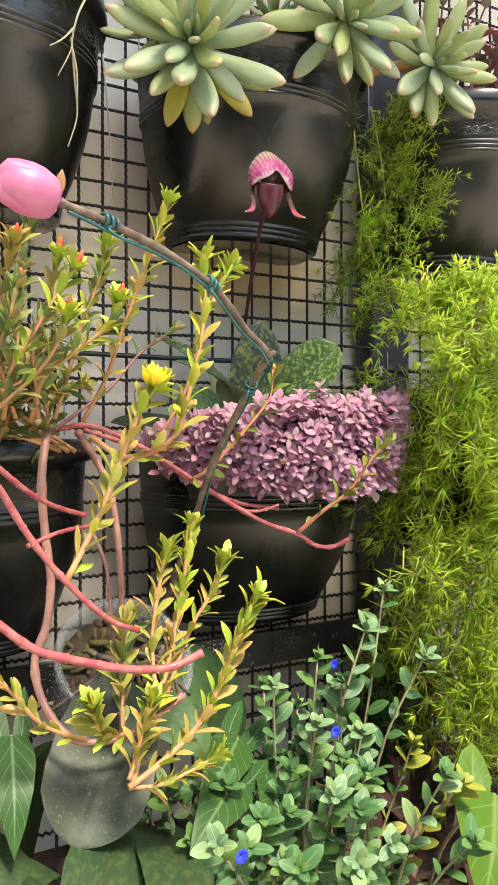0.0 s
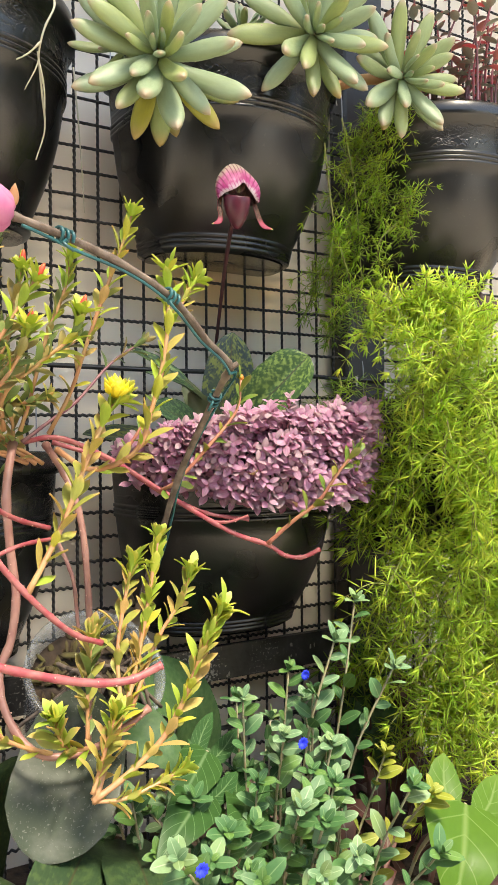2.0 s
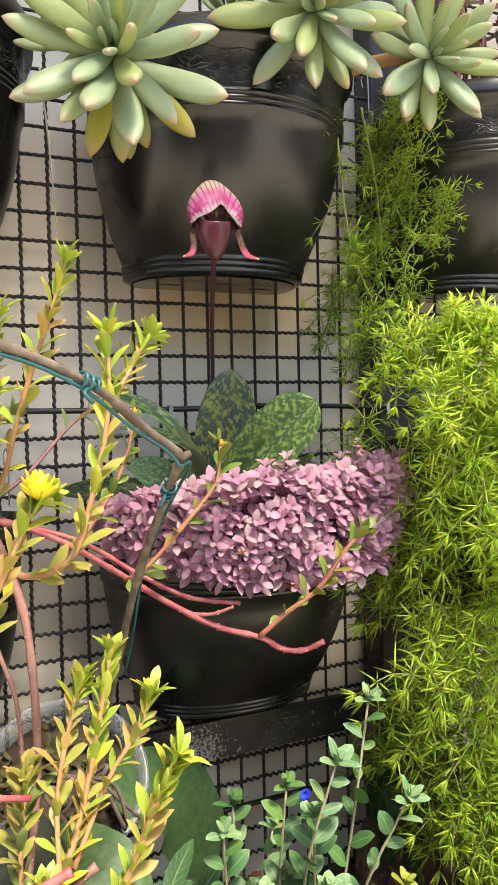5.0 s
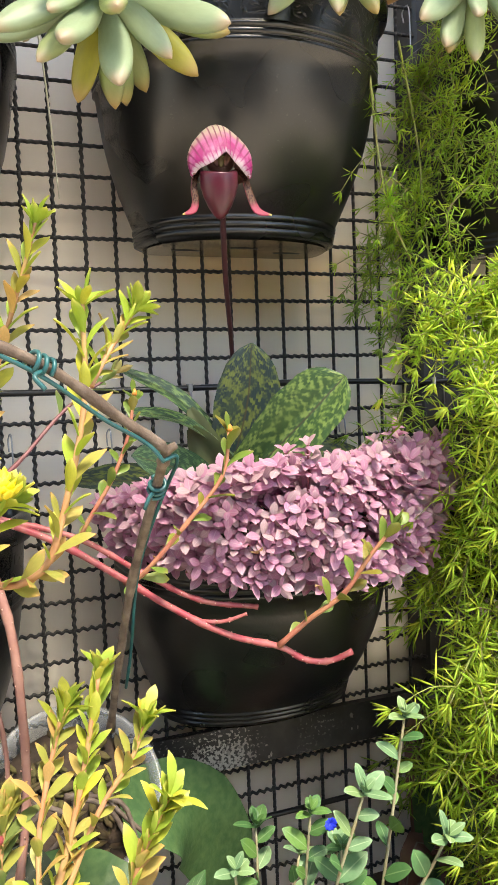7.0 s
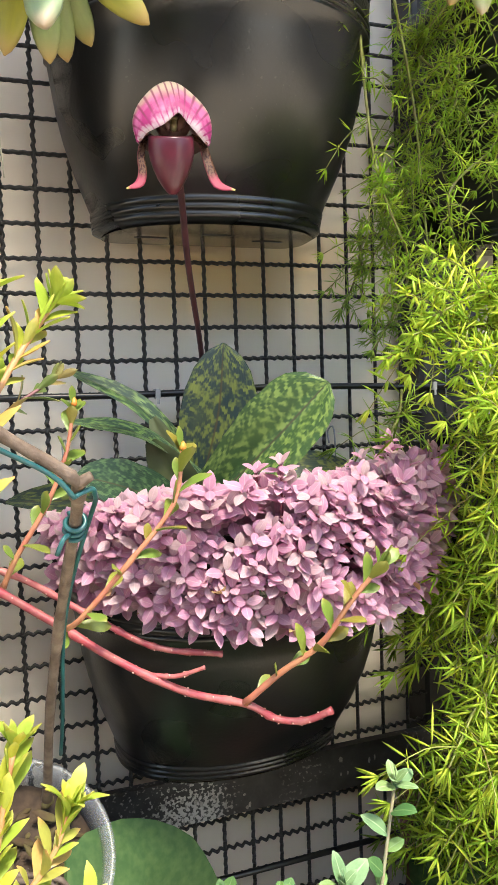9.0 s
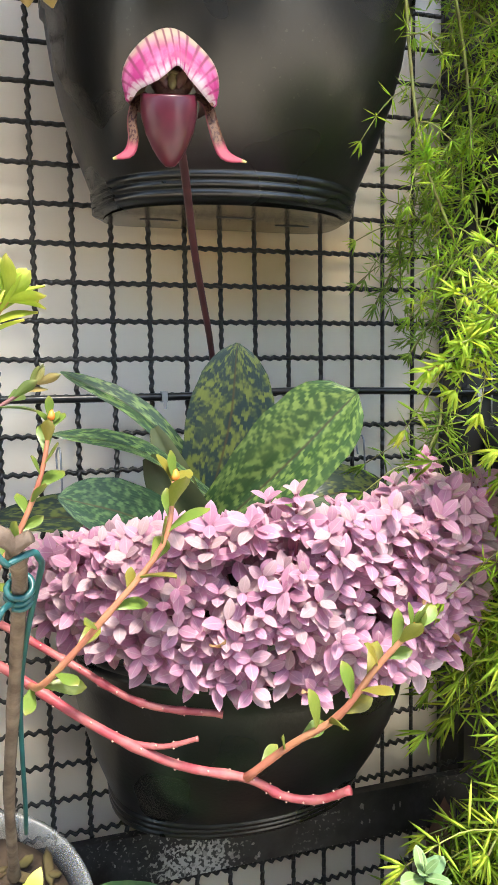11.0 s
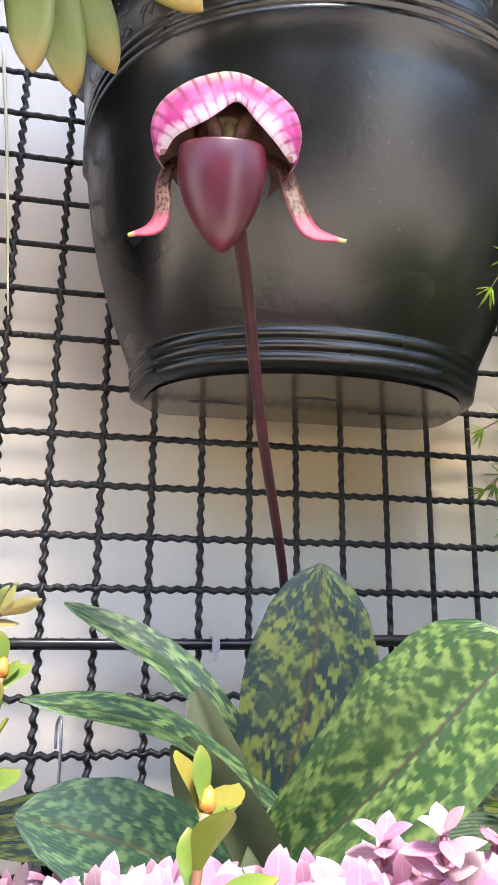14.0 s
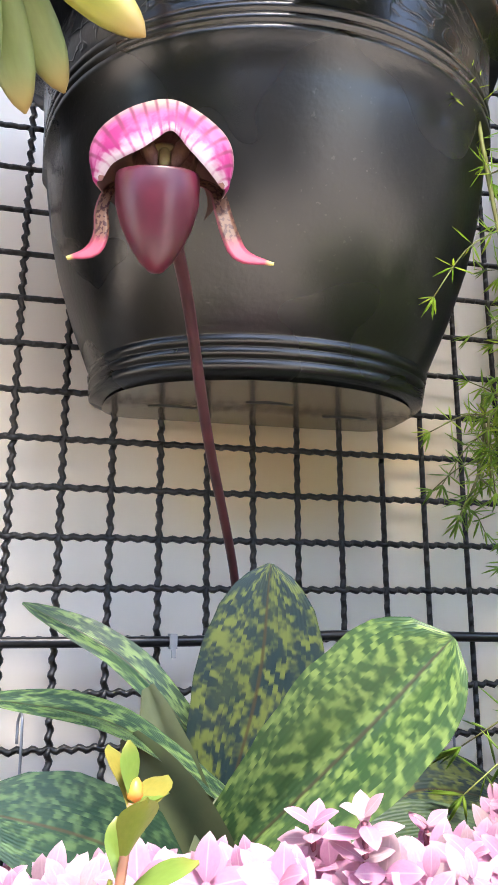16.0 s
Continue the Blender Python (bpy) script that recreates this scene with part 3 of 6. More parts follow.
def thin(length, width, thick=0.0006, bend=0.3, fold=0.2, profile="lance", n=8, across=2, twist=0.0):
    """A thin leaf along +x, face up (+z)."""
    px, py = zip(*PROFILE[profile])
    rows, x, z = [], 0.0, 0.0
    for i in range(n + 1):
        s = i / n
        a = -bend * s
        if i:
            x += length / n * math.cos(a)
            z += length / n * math.sin(a)
        t = twist * s
        up = (-math.sin(a) * math.cos(t), -math.sin(t), math.cos(a) * math.cos(t))
        side = (-math.sin(a) * math.sin(t), math.cos(t), math.cos(a) * math.sin(t))
        rows.append(((x, 0, z), side, up, 0.5 * width * np.interp(s, px, py), fold))
    return sheet(rows, across, thick)


def aim(loc, way, up=(0, 0, 1), scale=1.0):
    """The pose that lays a blade at loc along way, with its face towards up."""
    x = Vector(way).normalized()
    y = Vector(up).cross(x)
    if y.length < 1e-4:
        y = Vector((0, 1, 0)).cross(x)
    y.normalize()
    z = x.cross(y)
    m = Matrix((x, y, z)).transposed().to_4x4()
    return Matrix.Translation(loc) @ m @ Matrix.Diagonal((scale, scale, scale, 1))


def box(x0, x1, y0, y1, z0, z1):
    v = [(x, y, z) for z in (z0, z1) for y in (y0, y1) for x in (x0, x1)]
    f = [(0, 2, 3, 1), (4, 5, 7, 6), (0, 1, 5, 4), (2, 6, 7, 3), (0, 4, 6, 2), (1, 3, 7, 5)]
    return np.array(v, dtype=float), f, np.array([(p[0], p[2]) for p in v])


def bevelled(x0, x1, y0, y1, z0, z1, r):
    """An upright square bar with its four long edges cut."""
    ring = [(x0 + r, y0), (x1 - r, y0), (x1, y0 + r), (x1, y1 - r), (x1 - r, y1), (x0 + r, y1), (x0, y1 - r), (x0, y0 + r)]
    v = [(x, y, z) for z in (z0, z1) for x, y in ring]
    f = [(i, (i + 1) % 8, 8 + (i + 1) % 8, 8 + i) for i in range(8)] + [tuple(range(7, -1, -1)), tuple(range(8, 16))]
    return np.array(v), f, np.array([(p[0], p[2]) for p in v])


def ball(centre, rx, ry, rz, n=8, ring=10):
    v, uv = [], []
    for i in range(n + 1):
        a = math.pi * i / n
        for j in range(ring):
            b = 2 * math.pi * j / ring
            v.append((centre[0] + rx * math.sin(a) * math.cos(b), centre[1] + ry * math.sin(a) * math.sin(b), centre[2] - rz * math.cos(a)))
            uv.append((j / ring, i / n))
    f = [(i * ring + j, i * ring + (j + 1) % ring, (i + 1) * ring + (j + 1) % ring, (i + 1) * ring + j) for i in range(n) for j in range(ring)]
    return np.array(v), f, np.array(uv)


R = random.Random(7)


# ---- structure ----
wall = link("wall_north", mesh("wall_north", *box(-6, 6, 0.036, 0.186, 0.0, 3.2)[:2], M_WALL, smooth=False))
tagged(wall, "cream painted wall with a peach-brown patch behind the mesh", "wall", kind="structure")
# ground out of view, its surface assumed; serves to light wall and pots from below
gv = [(-300, -300, 0.0), (300, -300, 0.0), (300, 300, 0.0), (-300, 300, 0.0)]
ground = link("ground", mesh("ground", gv, [(0, 1, 2, 3)], M_BOUNCE_GROUND, smooth=False))
tagged(ground, "unseen ground before the plant wall, made pale to bounce light", "ground", kind="structure")
bed = link("planting_bed", mesh("planting_bed", *box(-1.5, 1.5, -0.46, 0.036, 0.0, 0.14)[:2], M_SOIL, smooth=False))
tagged(bed, "raised planting bed of dark damp soil at the wall's foot", "planting bed", kind="structure")
# two walls out of view, added to darken parts of the pots' reflections
south = link("wall_south", mesh("wall_south", *box(-6, 0.5, -2.7, -2.5, 0.0, 1.7)[:2], M_UNSEEN, smooth=False))
tagged(south, "unseen grey wall added opposite the plants to darken pot reflections", "wall", kind="structure")
side = link("wall_east", mesh("wall_east", *box(2.6, 2.8, -4.0, 0.036, 0.0, 1.7)[:2], M_UNSEEN, smooth=False))
tagged(side, "unseen grey wall added on the right to darken pot reflections", "wall", kind="structure")

# added slab out of view; its depth sets where the sun's shadow line falls
eave = link("ceiling", mesh("ceiling", *box(-6, 6, -0.95, 0.036, 2.3, 2.4)[:2], M_WALL, smooth=False))
tagged(eave, "unseen slab added overhead to shade the plant wall from the sun", "eave", kind="structure")

PIPE_Z, CELL = 0.65, 0.025


def wire(vertical, a, b, phase):
    """One crimped wire of the mesh, bent in and out between its neighbours."""
    v, uv = [], []
    n = int((b - a) / CELL * 15)
    ring, r, amp = 6, 0.00168, 0.0013
    for i in range(n + 1):
        s = a + (b - a) * i / n
        y = amp * math.sin(2 * math.pi * s / CELL * 3.5 + phase)
        for j in range(ring):
            t = 2 * math.pi * j / ring
            if vertical:
                v.append((r * math.cos(t) + 0.55 * y, y + r * math.sin(t), s))
            else:
                v.append((s, y + r * math.sin(t), r * math.cos(t) + 0.50 * y))
            uv.append((j / ring, i))
    f = [(i * ring + j, i * ring + (j + 1) % ring, (i + 1) * ring + (j + 1) % ring, (i + 1) * ring + j) for i in range(n) for j in range(ring)]
    return mesh("wire", v, f, M_WIRE, uv)


netting = thing("wire_mesh", "black crimped wire mesh panel fixed before the wall", "wire mesh")
tagged(netting, kind="structure")
up_wires = [wire(True, 0.15, 1.25, p) for p in (0.0, math.pi)]
flat_wires = [wire(False, -0.65, 1.0, p) for p in (math.pi / 2, 1.5 * math.pi)]
for i in range(-24, 40):
    link("wire", up_wires[i % 2], netting, m=pose(i * CELL, 0, 0))
for j in range(-19, 24):
    link("wire", flat_wires[j % 2], netting, m=pose(0, 0, PIPE_Z + j * CELL))

bar = thing("mesh_rail", "black painted flat steel rail across the mesh, scuffed", "rail")
part("rail_strip", box(-0.5, 0.245, -0.012, -0.004, 0.309, 0.346), M_BAR, bar, smooth=False)
for k in range(30):
    cx, cz = (R.gauss(0.022, 0.026), R.uniform(0.311, 0.331)) if k < 24 else (R.uniform(0.150, 0.185), R.uniform(0.322, 0.338))
    w, h = R.uniform(0.0008, 0.0024), R.uniform(0.0012, 0.0040)
    rim = [(cx + w * R.uniform(0.5, 1.0) * math.cos(a), cz + h * R.uniform(0.5, 1.0) * math.sin(a)) for a in (0.3, 1.2, 2.0, 3.1, 4.0, 5.2)]
    v = [(x, -0.0123, z) for x, z in rim] + [(x, -0.0118, z) for x, z in rim]
    part("bare_patch", (v, [(5, 4, 3, 2, 1, 0)] + [(i, (i + 1) % 6, 6 + (i + 1) % 6, 6 + i) for i in range(6)], [(0, 0)] * 12), M_BARE, bar, "bare metal where the paint has flaked", smooth=False)

# added black upright that fills the dark strip between the pots behind the fern
post = thing("dark_upright", "black square upright added for the dark strip behind the fern", "post")
part("post_tube", bevelled(0.243, 0.305, -0.0038, 0.030, 0.142, 1.30, 0.003), M_UPRIGHT, post, smooth=False)
part("base_plate", bevelled(0.225, 0.323, -0.012, 0.034, 0.142, 0.150, 0.002), M_UPRIGHT, post, smooth=False)

pipe = thing("irrigation_pipe", "thin black irrigation pipe tied along the mesh", "pipe")
pz = [(-0.7, -0.006, 0.649), (-0.3, -0.006, 0.651), (-0.1, -0.0065, 0.6495), (0.0, -0.0062, 0.6492), (0.06, -0.0065, 0.650), (0.10, -0.0065, 0.6515), (0.2, -0.006, 0.6495), (0.25, -0.006, 0.648), (0.6, -0.006, 0.65)]
part("tube", tube(pz, 0.0027, n=60), M_PIPE, pipe)
for x, z in ((0.007, 0.6493), (0.253, 0.648)):
    v, f, uv = box(x - 0.0018, x + 0.0018, -0.0102, -0.0022, z - 0.0036, z + 0.0036)
    b = Bag()
    b.add((v, f, uv))
    b.add(box(x - 0.001, x + 0.001, -0.0105, -0.0093, z - 0.008, z - 0.003))
    part("cable_tie", b.shape(), M_TIE, pipe, "white nylon cable tie", smooth=False)
low = thing("irrigation_pipe", "thin black irrigation pipe low on the mesh with a downward branch", "pipe")
part("tube", tube([(-0.3, -0.006, 0.252), (0.0, -0.006, 0.2535), (0.1, -0.006, 0.2535), (0.35, -0.006, 0.255)], 0.0027, n=30), M_PIPE, low)
part("branch", tube([(0.052, -0.009, 0.2535), (0.056, -0.011, 0.23), (0.058, -0.013, 0.16)], 0.0026, n=10), M_PIPE, low)


# ---- pots ----
POT_PROFILE = [(0.000, 0.0790), (0.002, 0.0838)]
for h in (0.003, 0.0078, 0.0126):
    POT_PROFILE += [(h, 0.0846 + h * 0.16), (h + 0.0032, 0.0851 + h * 0.16), (h + 0.0037, 0.0840 + h * 0.16), (h + 0.0046, 0.0842 + h * 0.16)]
POT_PROFILE += [(0.0185, 0.0872), (0.045, 0.0985), (0.07, 0.1075), (0.09, 0.1130), (0.110, 0.1172), (0.125, 0.1200)]
for h in (0.1265, 0.1315, 0.1365):
    POT_PROFILE += [(h, 0.1216 + (h - 0.12) * 0.1), (h + 0.0032, 0.1220 + (h - 0.12) * 0.1), (h + 0.0038, 0.1207 + (h - 0.12) * 0.1), (h + 0.0048, 0.1209 + (h - 0.12) * 0.1)]
POT_PROFILE += [(0.143, 0.1228), (0.152, 0.1242), (0.176, 0.1275), (0.178, 0.1335), (0.184, 0.1345), (0.194, 0.1335), (0.197, 0.1315), (0.1965, 0.1275), (0.185, 0.1255), (0.165, 0.124)]


def pot_depth(h, w):
    """How far the pot stands out at height h: as deep as half its width at the foot, bellied out towards the rim."""
    k = h / 0.119
    return w + 0.038 * min(k, 1.0) + 0.008 * max(0.0, 4 * k * (1 - k)) + 0.007 * max(0.0, k - 1.0)


def half_round(w, d, n=40):
    """Outline of a wall pot: a blunt round front, small round corners, flat at the back."""
    pts = []
    c = 0.016
    for i in range(n + 1):
        a = math.pi * i / n
        pts.append((-w * math.cos(a), -c - (d - c) * math.sin(a) ** 0.74))
    for i in range(1, 6):
        a = math.pi / 2 * i / 6
        pts.append((w - c + c * math.cos(a), -c + c * math.sin(a)))
    for i in range(9):
        pts.append(((w - c) * (1 - 2 * i / 8), 0.0))
    for i in range(1, 6):
        a = math.pi / 2 * i / 6
        pts.append((-(w - c) - c * math.sin(a), -c + c * math.cos(a)))
    return pts


def wall_pot(x, z, label, back=-0.005, group="wall pots"):
    """Black half-round wall pot with ribbed bands, raised rim and a soil fill."""
    pot = thing("wall_pot", label, "flower pot", group=group)
    v, f, uv = [], [], []
    k = 0
    for level, r in POT_PROFILE:
        h = level * 0.945
        w = r - 0.009 * h / 0.119
        ring = half_round(w, pot_depth(h, w))
        k = len(ring)
        for px, py in ring:
            v.append((x + px, back + py, z + h))
            uv.append((px, level))
    n = len(POT_PROFILE)
    f = [(i * k + j, i * k + (j + 1) % k, (i + 1) * k + (j + 1) % k, (i + 1) * k + j) for i in range(n - 1) for j in range(k)]
    f.append(tuple(range(k - 1, -1, -1)))
    part("body", (np.array(v), f, np.array(uv)), M_POT, pot)
    # drain holes and foot ring under the bottom
    for dx, dy in ((0.0, -0.045), (-0.045, -0.028), (0.045, -0.028)):
        part("drain_slot", tube([(x + dx - 0.012, back + dy, z - 0.0004), (x + dx, back + dy - 0.002, z - 0.0006), (x + dx + 0.012, back + dy, z - 0.0004)], 0.0011, n=8, ring=6), M_PIPE, pot)
    soil = [(x + px, back + py, z + 0.160 + 0.006 * noise.noise(Vector((px * 60, py * 60, x)))) for px, py in half_round(0.114, 0.156)]
    soil.append((x, back - 0.07, z + 0.174))
    m = len(soil) - 1
    part("soil", (np.array(soil), [(i, (i + 1) % m, m) for i in range(m)], np.zeros((m + 1, 2))), M_SOIL, pot, "dark potting soil")
    # glossy bottom whose pale colour carries part of the wall's reflection
    foot = [(x + px, back + py - 0.001, z - 0.0009) for px, py in half_round(0.0785, 0.080)]
    part("base_plate", (np.array(foot), [tuple(range(len(foot) - 1, -1, -1))], np.zeros((len(foot), 2))), M_UNDERSIDE, pot, "glossy underside, the wall's reflection put into its pale colour")
    # wire hooks behind the rim
    for dx in (-0.11, 0.11):
        part("hook", tube([(x + dx, 0.002, z + 0.225), (x + dx, 0.004, z + 0.235), (x + dx + 0.002, -0.004, z + 0.236), (x + dx + 0.002, -0.006, z + 0.19)], 0.0007, n=12, ring=6), M_HOOK, pot, "galvanised wire hook")
    return pot


wall_pot(0.0455, 0.7625, "black plastic half-round wall pot holding pale green succulents")
wall_pot(-0.2400, 0.7625, "black plastic half-round wall pot with dry roots hanging over it")
wall_pot(0.3455, 0.7625, "black plastic half-round wall pot with reddish stemmed plants")
wall_pot(0.0455, 0.3780, "black plastic half-round wall pot with pink turtle vine and slipper orchid")
wall_pot(-0.2545, 0.3780, "black plastic half-round wall pot with flowering moss rose")
wall_pot(0.3750, 0.4350, "black plastic half-round wall pot under asparagus fern")


# ---- slipper orchid ----
def leaf_between(base, middle, tip, width, thick, face, fold=0.15, profile="strap", n=16):
    """A long leaf whose midrib runs base, middle, tip; face: the way its upper side looks."""
    c = spline([base, middle, tip], n)
    px, py = zip(*PROFILE[profile])
    tan = np.gradient(c, axis=0)
    rows = []
    for i in range(n + 1):
        s = i / n
        t = Vector(tan[i]).normalized()
        side = Vector(face).cross(t).normalized()
        up = t.cross(side)
        w = 0.5 * width * np.interp(s, px, py)
        wave = 1 + 0.05 * noise.noise(Vector(c[i]) * 60)
        rows.append((c[i], side, up, w * wave, fold * 1.35))
    return sheet(rows, 4, thick)


orchid = thing("slipper_orchid", "slipper orchid with mottled leaves and one maroon pouched flower", "orchid")
PAPH = [
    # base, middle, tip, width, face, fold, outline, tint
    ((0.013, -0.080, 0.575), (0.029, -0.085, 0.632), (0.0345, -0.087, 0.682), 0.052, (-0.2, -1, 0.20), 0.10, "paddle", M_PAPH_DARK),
    ((0.006, -0.100, 0.566), (0.046, -0.140, 0.616), (0.0762, -0.161, 0.653), 0.050, (-0.36, -0.80, 0.46), 0.50, "tongue", M_PAPH),
    ((0.018, -0.070, 0.598), (-0.020, -0.060, 0.641), (-0.0645, -0.050, 0.6665), 0.0175, (0.1, -0.75, 0.65), 0.32, "strap", M_PAPH_SIDE),
    ((0.018, -0.092, 0.590), (-0.030, -0.112, 0.623), (-0.0765, -0.125, 0.6345), 0.0185, (0.0, -0.55, 0.83), 0.30, "strap", M_PAPH_SIDE),
    ((0.016, -0.095, 0.556), (-0.033, -0.125, 0.588), (-0.0755, -0.140, 0.6045), 0.038, (-0.1, -0.80, 0.58), 0.16, "paddle", M_PAPH_BLUE),
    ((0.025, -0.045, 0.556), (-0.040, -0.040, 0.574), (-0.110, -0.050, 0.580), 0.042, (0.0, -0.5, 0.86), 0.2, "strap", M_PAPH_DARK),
    ((0.045, -0.045, 0.556), (0.095, -0.022, 0.620), (0.150, -0.012, 0.652), 0.022, (-0.2, -0.6, 0.7), 0.3, "strap", M_PAPH_SIDE),
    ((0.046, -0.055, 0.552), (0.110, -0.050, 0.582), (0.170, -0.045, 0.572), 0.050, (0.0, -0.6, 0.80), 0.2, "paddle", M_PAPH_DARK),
    ((0.046, -0.050, 0.558), (0.085, -0.030, 0.605), (0.135, -0.012, 0.628), 0.026, (-0.1, -0.6, 0.8), 0.3, "strap", M_PAPH_SIDE),
]
for base, middle, tip, w, face, fold, outline, tint in PAPH:
    part("leaf", leaf_between(base, middle, tip, w, 0.0016, face, fold, outline, 22), tint, orchid)

# folded leaf feet that clasp the crown, seen from below
part("leaf", leaf_between((0.030, -0.105, 0.560), (0.092, -0.095, 0.572), (0.152, -0.102, 0.557), 0.036, 0.0016, (0.0, -0.8, 0.5), 0.10, "paddle"), M_PAPH_LOW, orchid, "dark lower leaf behind the vine")
part("leaf_base", leaf_between((0.012, -0.092, 0.566), (-0.002, -0.088, 0.600), (-0.013, -0.074, 0.633), 0.026, 0.0016, (-0.6, -0.8, -0.1), 0.35, "sheath"), M_OLIVE, orchid, "plain olive leaf underside")
part("leaf_base", leaf_between((0.010, -0.104, 0.562), (-0.006, -0.108, 0.593), (-0.024, -0.110, 0.620), 0.032, 0.0016, (-0.5, -0.85, -0.1), 0.30, "sheath"), M_OLIVE, orchid, "plain olive leaf underside")
part("leaf_base", leaf_between((0.012, -0.106, 0.552), (0.010, -0.108, 0.572), (0.012, -0.104, 0.596), 0.030, 0.0016, (-0.1, -1.0, 0.0), 0.45, "sheath"), M_OLIVE, orchid, "plain olive leaf underside")

FLOWER = Matrix.Translation((-0.0305, -0.215, 0.7735)) @ pose(0, 0, 0, -6, 0, -11) @ Matrix.Scale(1.02, 4)


def mm(x, y, z):
    return FLOWER @ Vector((x / 1000, y / 1000, z / 1000))


part("flower_stalk", tube([(0.028, -0.058, 0.56), (0.024, -0.066, 0.64), (0.022, -0.076, 0.675), (-0.002, -0.135, 0.722), (-0.017, -0.176, 0.755), tuple(mm(2, 15, -6)), tuple(mm(1, 10, 8))], 0.0017, 0.0021, n=40, ring=8), M_SPIKE, orchid, "dark maroon hairy flower stalk")


def pouch_shape():
    """An open-topped slipper: rounded toe, broad shoulders, the mouth folded in behind."""
    prof = [(-26.4, 0.4), (-25.8, 2.2), (-23.2, 4.4), (-19, 6.9), (-13.5, 9.3), (-8, 10.8), (-4, 11.1), (-2.4, 10.9), (-1.8, 10.2), (-2.4, 9.2), (-8, 8), (-12, 6)]
    v, uv = [], []
    ring = 28
    for h, r in prof:
        for j in range(ring):
            a = 2 * math.pi * j / ring
            x, y = r * math.cos(a), r * math.sin(a) * 0.92
            z = h + (min(6.5, 4.6 * (1 + math.sin(a))) - 1.2 if h > -3 else 1.5 * (1 + math.sin(a)) if h > -6 else 0)
            v.append(mm(-2.0 + x, 1 + y + (-22 - h) * 0.10, z))
            uv.append((j / ring, (h + 23) / 27))
    f = [(i * ring + j, i * ring + (j + 1) % ring, (i + 1) * ring + (j + 1) % ring, (i + 1) * ring + j) for i in range(len(prof) - 1) for j in range(ring)]
    f.append(tuple(range(ring - 1, -1, -1)))
    return np.array([tuple(p) for p in v]), f, np.array(uv)


def hood_shape():
    """The dorsal sepal bent forward as a hood over the pouch, and its lining."""
    outer = spline([(-18.2, 2, -1.6), (-20.0, 1, 6.8), (-17.6, 1, 15.2), (-11.8, 3, 23.4), (-6.0, 6, 29.2), (-0.6, 7, 31), (5, 6, 28.6), (12.4, 3, 20.4), (16.9, 1, 12.4), (18.0, 1, 4.6), (16.2, 2, -2.9)], 32)
    inner = spline([(-17.2, -3, -1.4), (-14.5, -6, 1.2), (-11.0, -8, 2.2), (-6.2, -9, 4.2), (-2.4, -9.5, 6.8), (1.2, -9.5, 9.6), (3.6, -9.5, 8.2), (6.0, -9, 5.2), (9.0, -8, 2.4), (12.4, -6, -0.4), (15.6, -3, -2.7)], 32)
    rows = 9
    v, uv = [], []
    for side in (0, 1):
        for r in range(rows):
            t = r / (rows - 1)
            for i in range(33):
                o, n = outer[i], inner[i]
                back = np.array((o[0] * 0.66, 16, 6 + (o[2] - 6) * 0.66))
                p = (1 - t) ** 2 * back + 2 * t * (1 - t) * (2 * o - 0.5 * (back + n)) + t * t * n
                p = p + np.array((0, -2.0 * math.sin(math.pi * t), 0))
                p[0] *= 1 - 0.06 * side
                p[1] += 0.7 * side
                p[2] -= 0.7 * side
                v.append(mm(*p))
                uv.append((i / 32, 0.15 + 0.85 * t))
    k = rows * 33
    f = [(r * 33 + i, r * 33 + i + 1, (r + 1) * 33 + i + 1, (r + 1) * 33 + i) for r in range(rows - 1) for i in range(32)]
    lining = [(k + a, k + d, k + c, k + b) for a, b, c, d in f]
    edge = [i for i in range(33)] + [r * 33 + 32 for r in range(1, rows)] + [(rows - 1) * 33 + i for i in range(31, -1, -1)] + [r * 33 for r in range(rows - 2, 0, -1)]
    f += [(edge[i], k + edge[i], k + edge[(i + 1) % len(edge)], edge[(i + 1) % len(edge)]) for i in range(len(edge))]
    v, uv = np.array([tuple(p) for p in v]), np.array(uv)
    return (v, f, uv), (v[k:], [tuple(i - k for i in q) for q in lining], uv[k:])


def side_petal(sign, pts, widths):
    """A narrow hanging petal that flares and curls out at its tip."""
    c = spline(pts, 18)
    w = np.interp(np.linspace(0, 1, 19), np.linspace(0, 1, len(widths)), widths)
    v, uv = [], []
    for i in range(19):
        s = i / 18
        t = Vector(c[min(i + 1, 18)] - c[max(i - 1, 0)]).normalized()
        away = Vector((sign * 0.3 * (1 - s), -1.0, 0.15)).normalized()
        side = t.cross(away).normalized()
        for j in range(6):
            a = 2 * math.pi * j / 6
            p = Vector(c[i]) + side * (0.5 * w[i] * math.cos(a)) + away * (0.5 * math.sin(a) + 0.12 * w[i] * math.cos(a) ** 2)
            v.append(mm(*p))
            uv.append((0.5 + 0.5 * math.cos(a), s))
    f = [(i * 6 + j, i * 6 + (j + 1) % 6, (i + 1) * 6 + (j + 1) % 6, (i + 1) * 6 + j) for i in range(18) for j in range(6)]
    f += [tuple(range(5, -1, -1)), tuple(18 * 6 + j for j in range(6))]
    return np.array([tuple(p) for p in v]), f, np.array(uv)


part("pouch", pouch_shape(), M_MAROON, orchid, "glossy dark maroon pouch")
hood, lining = hood_shape()
hood_ob = part("hood_sepal", hood, M_HOOD, orchid, "pink and white hooded sepal with dark veins")
part("lining", lining, M_LINING, hood_ob, "dull reddish inside of the hood")
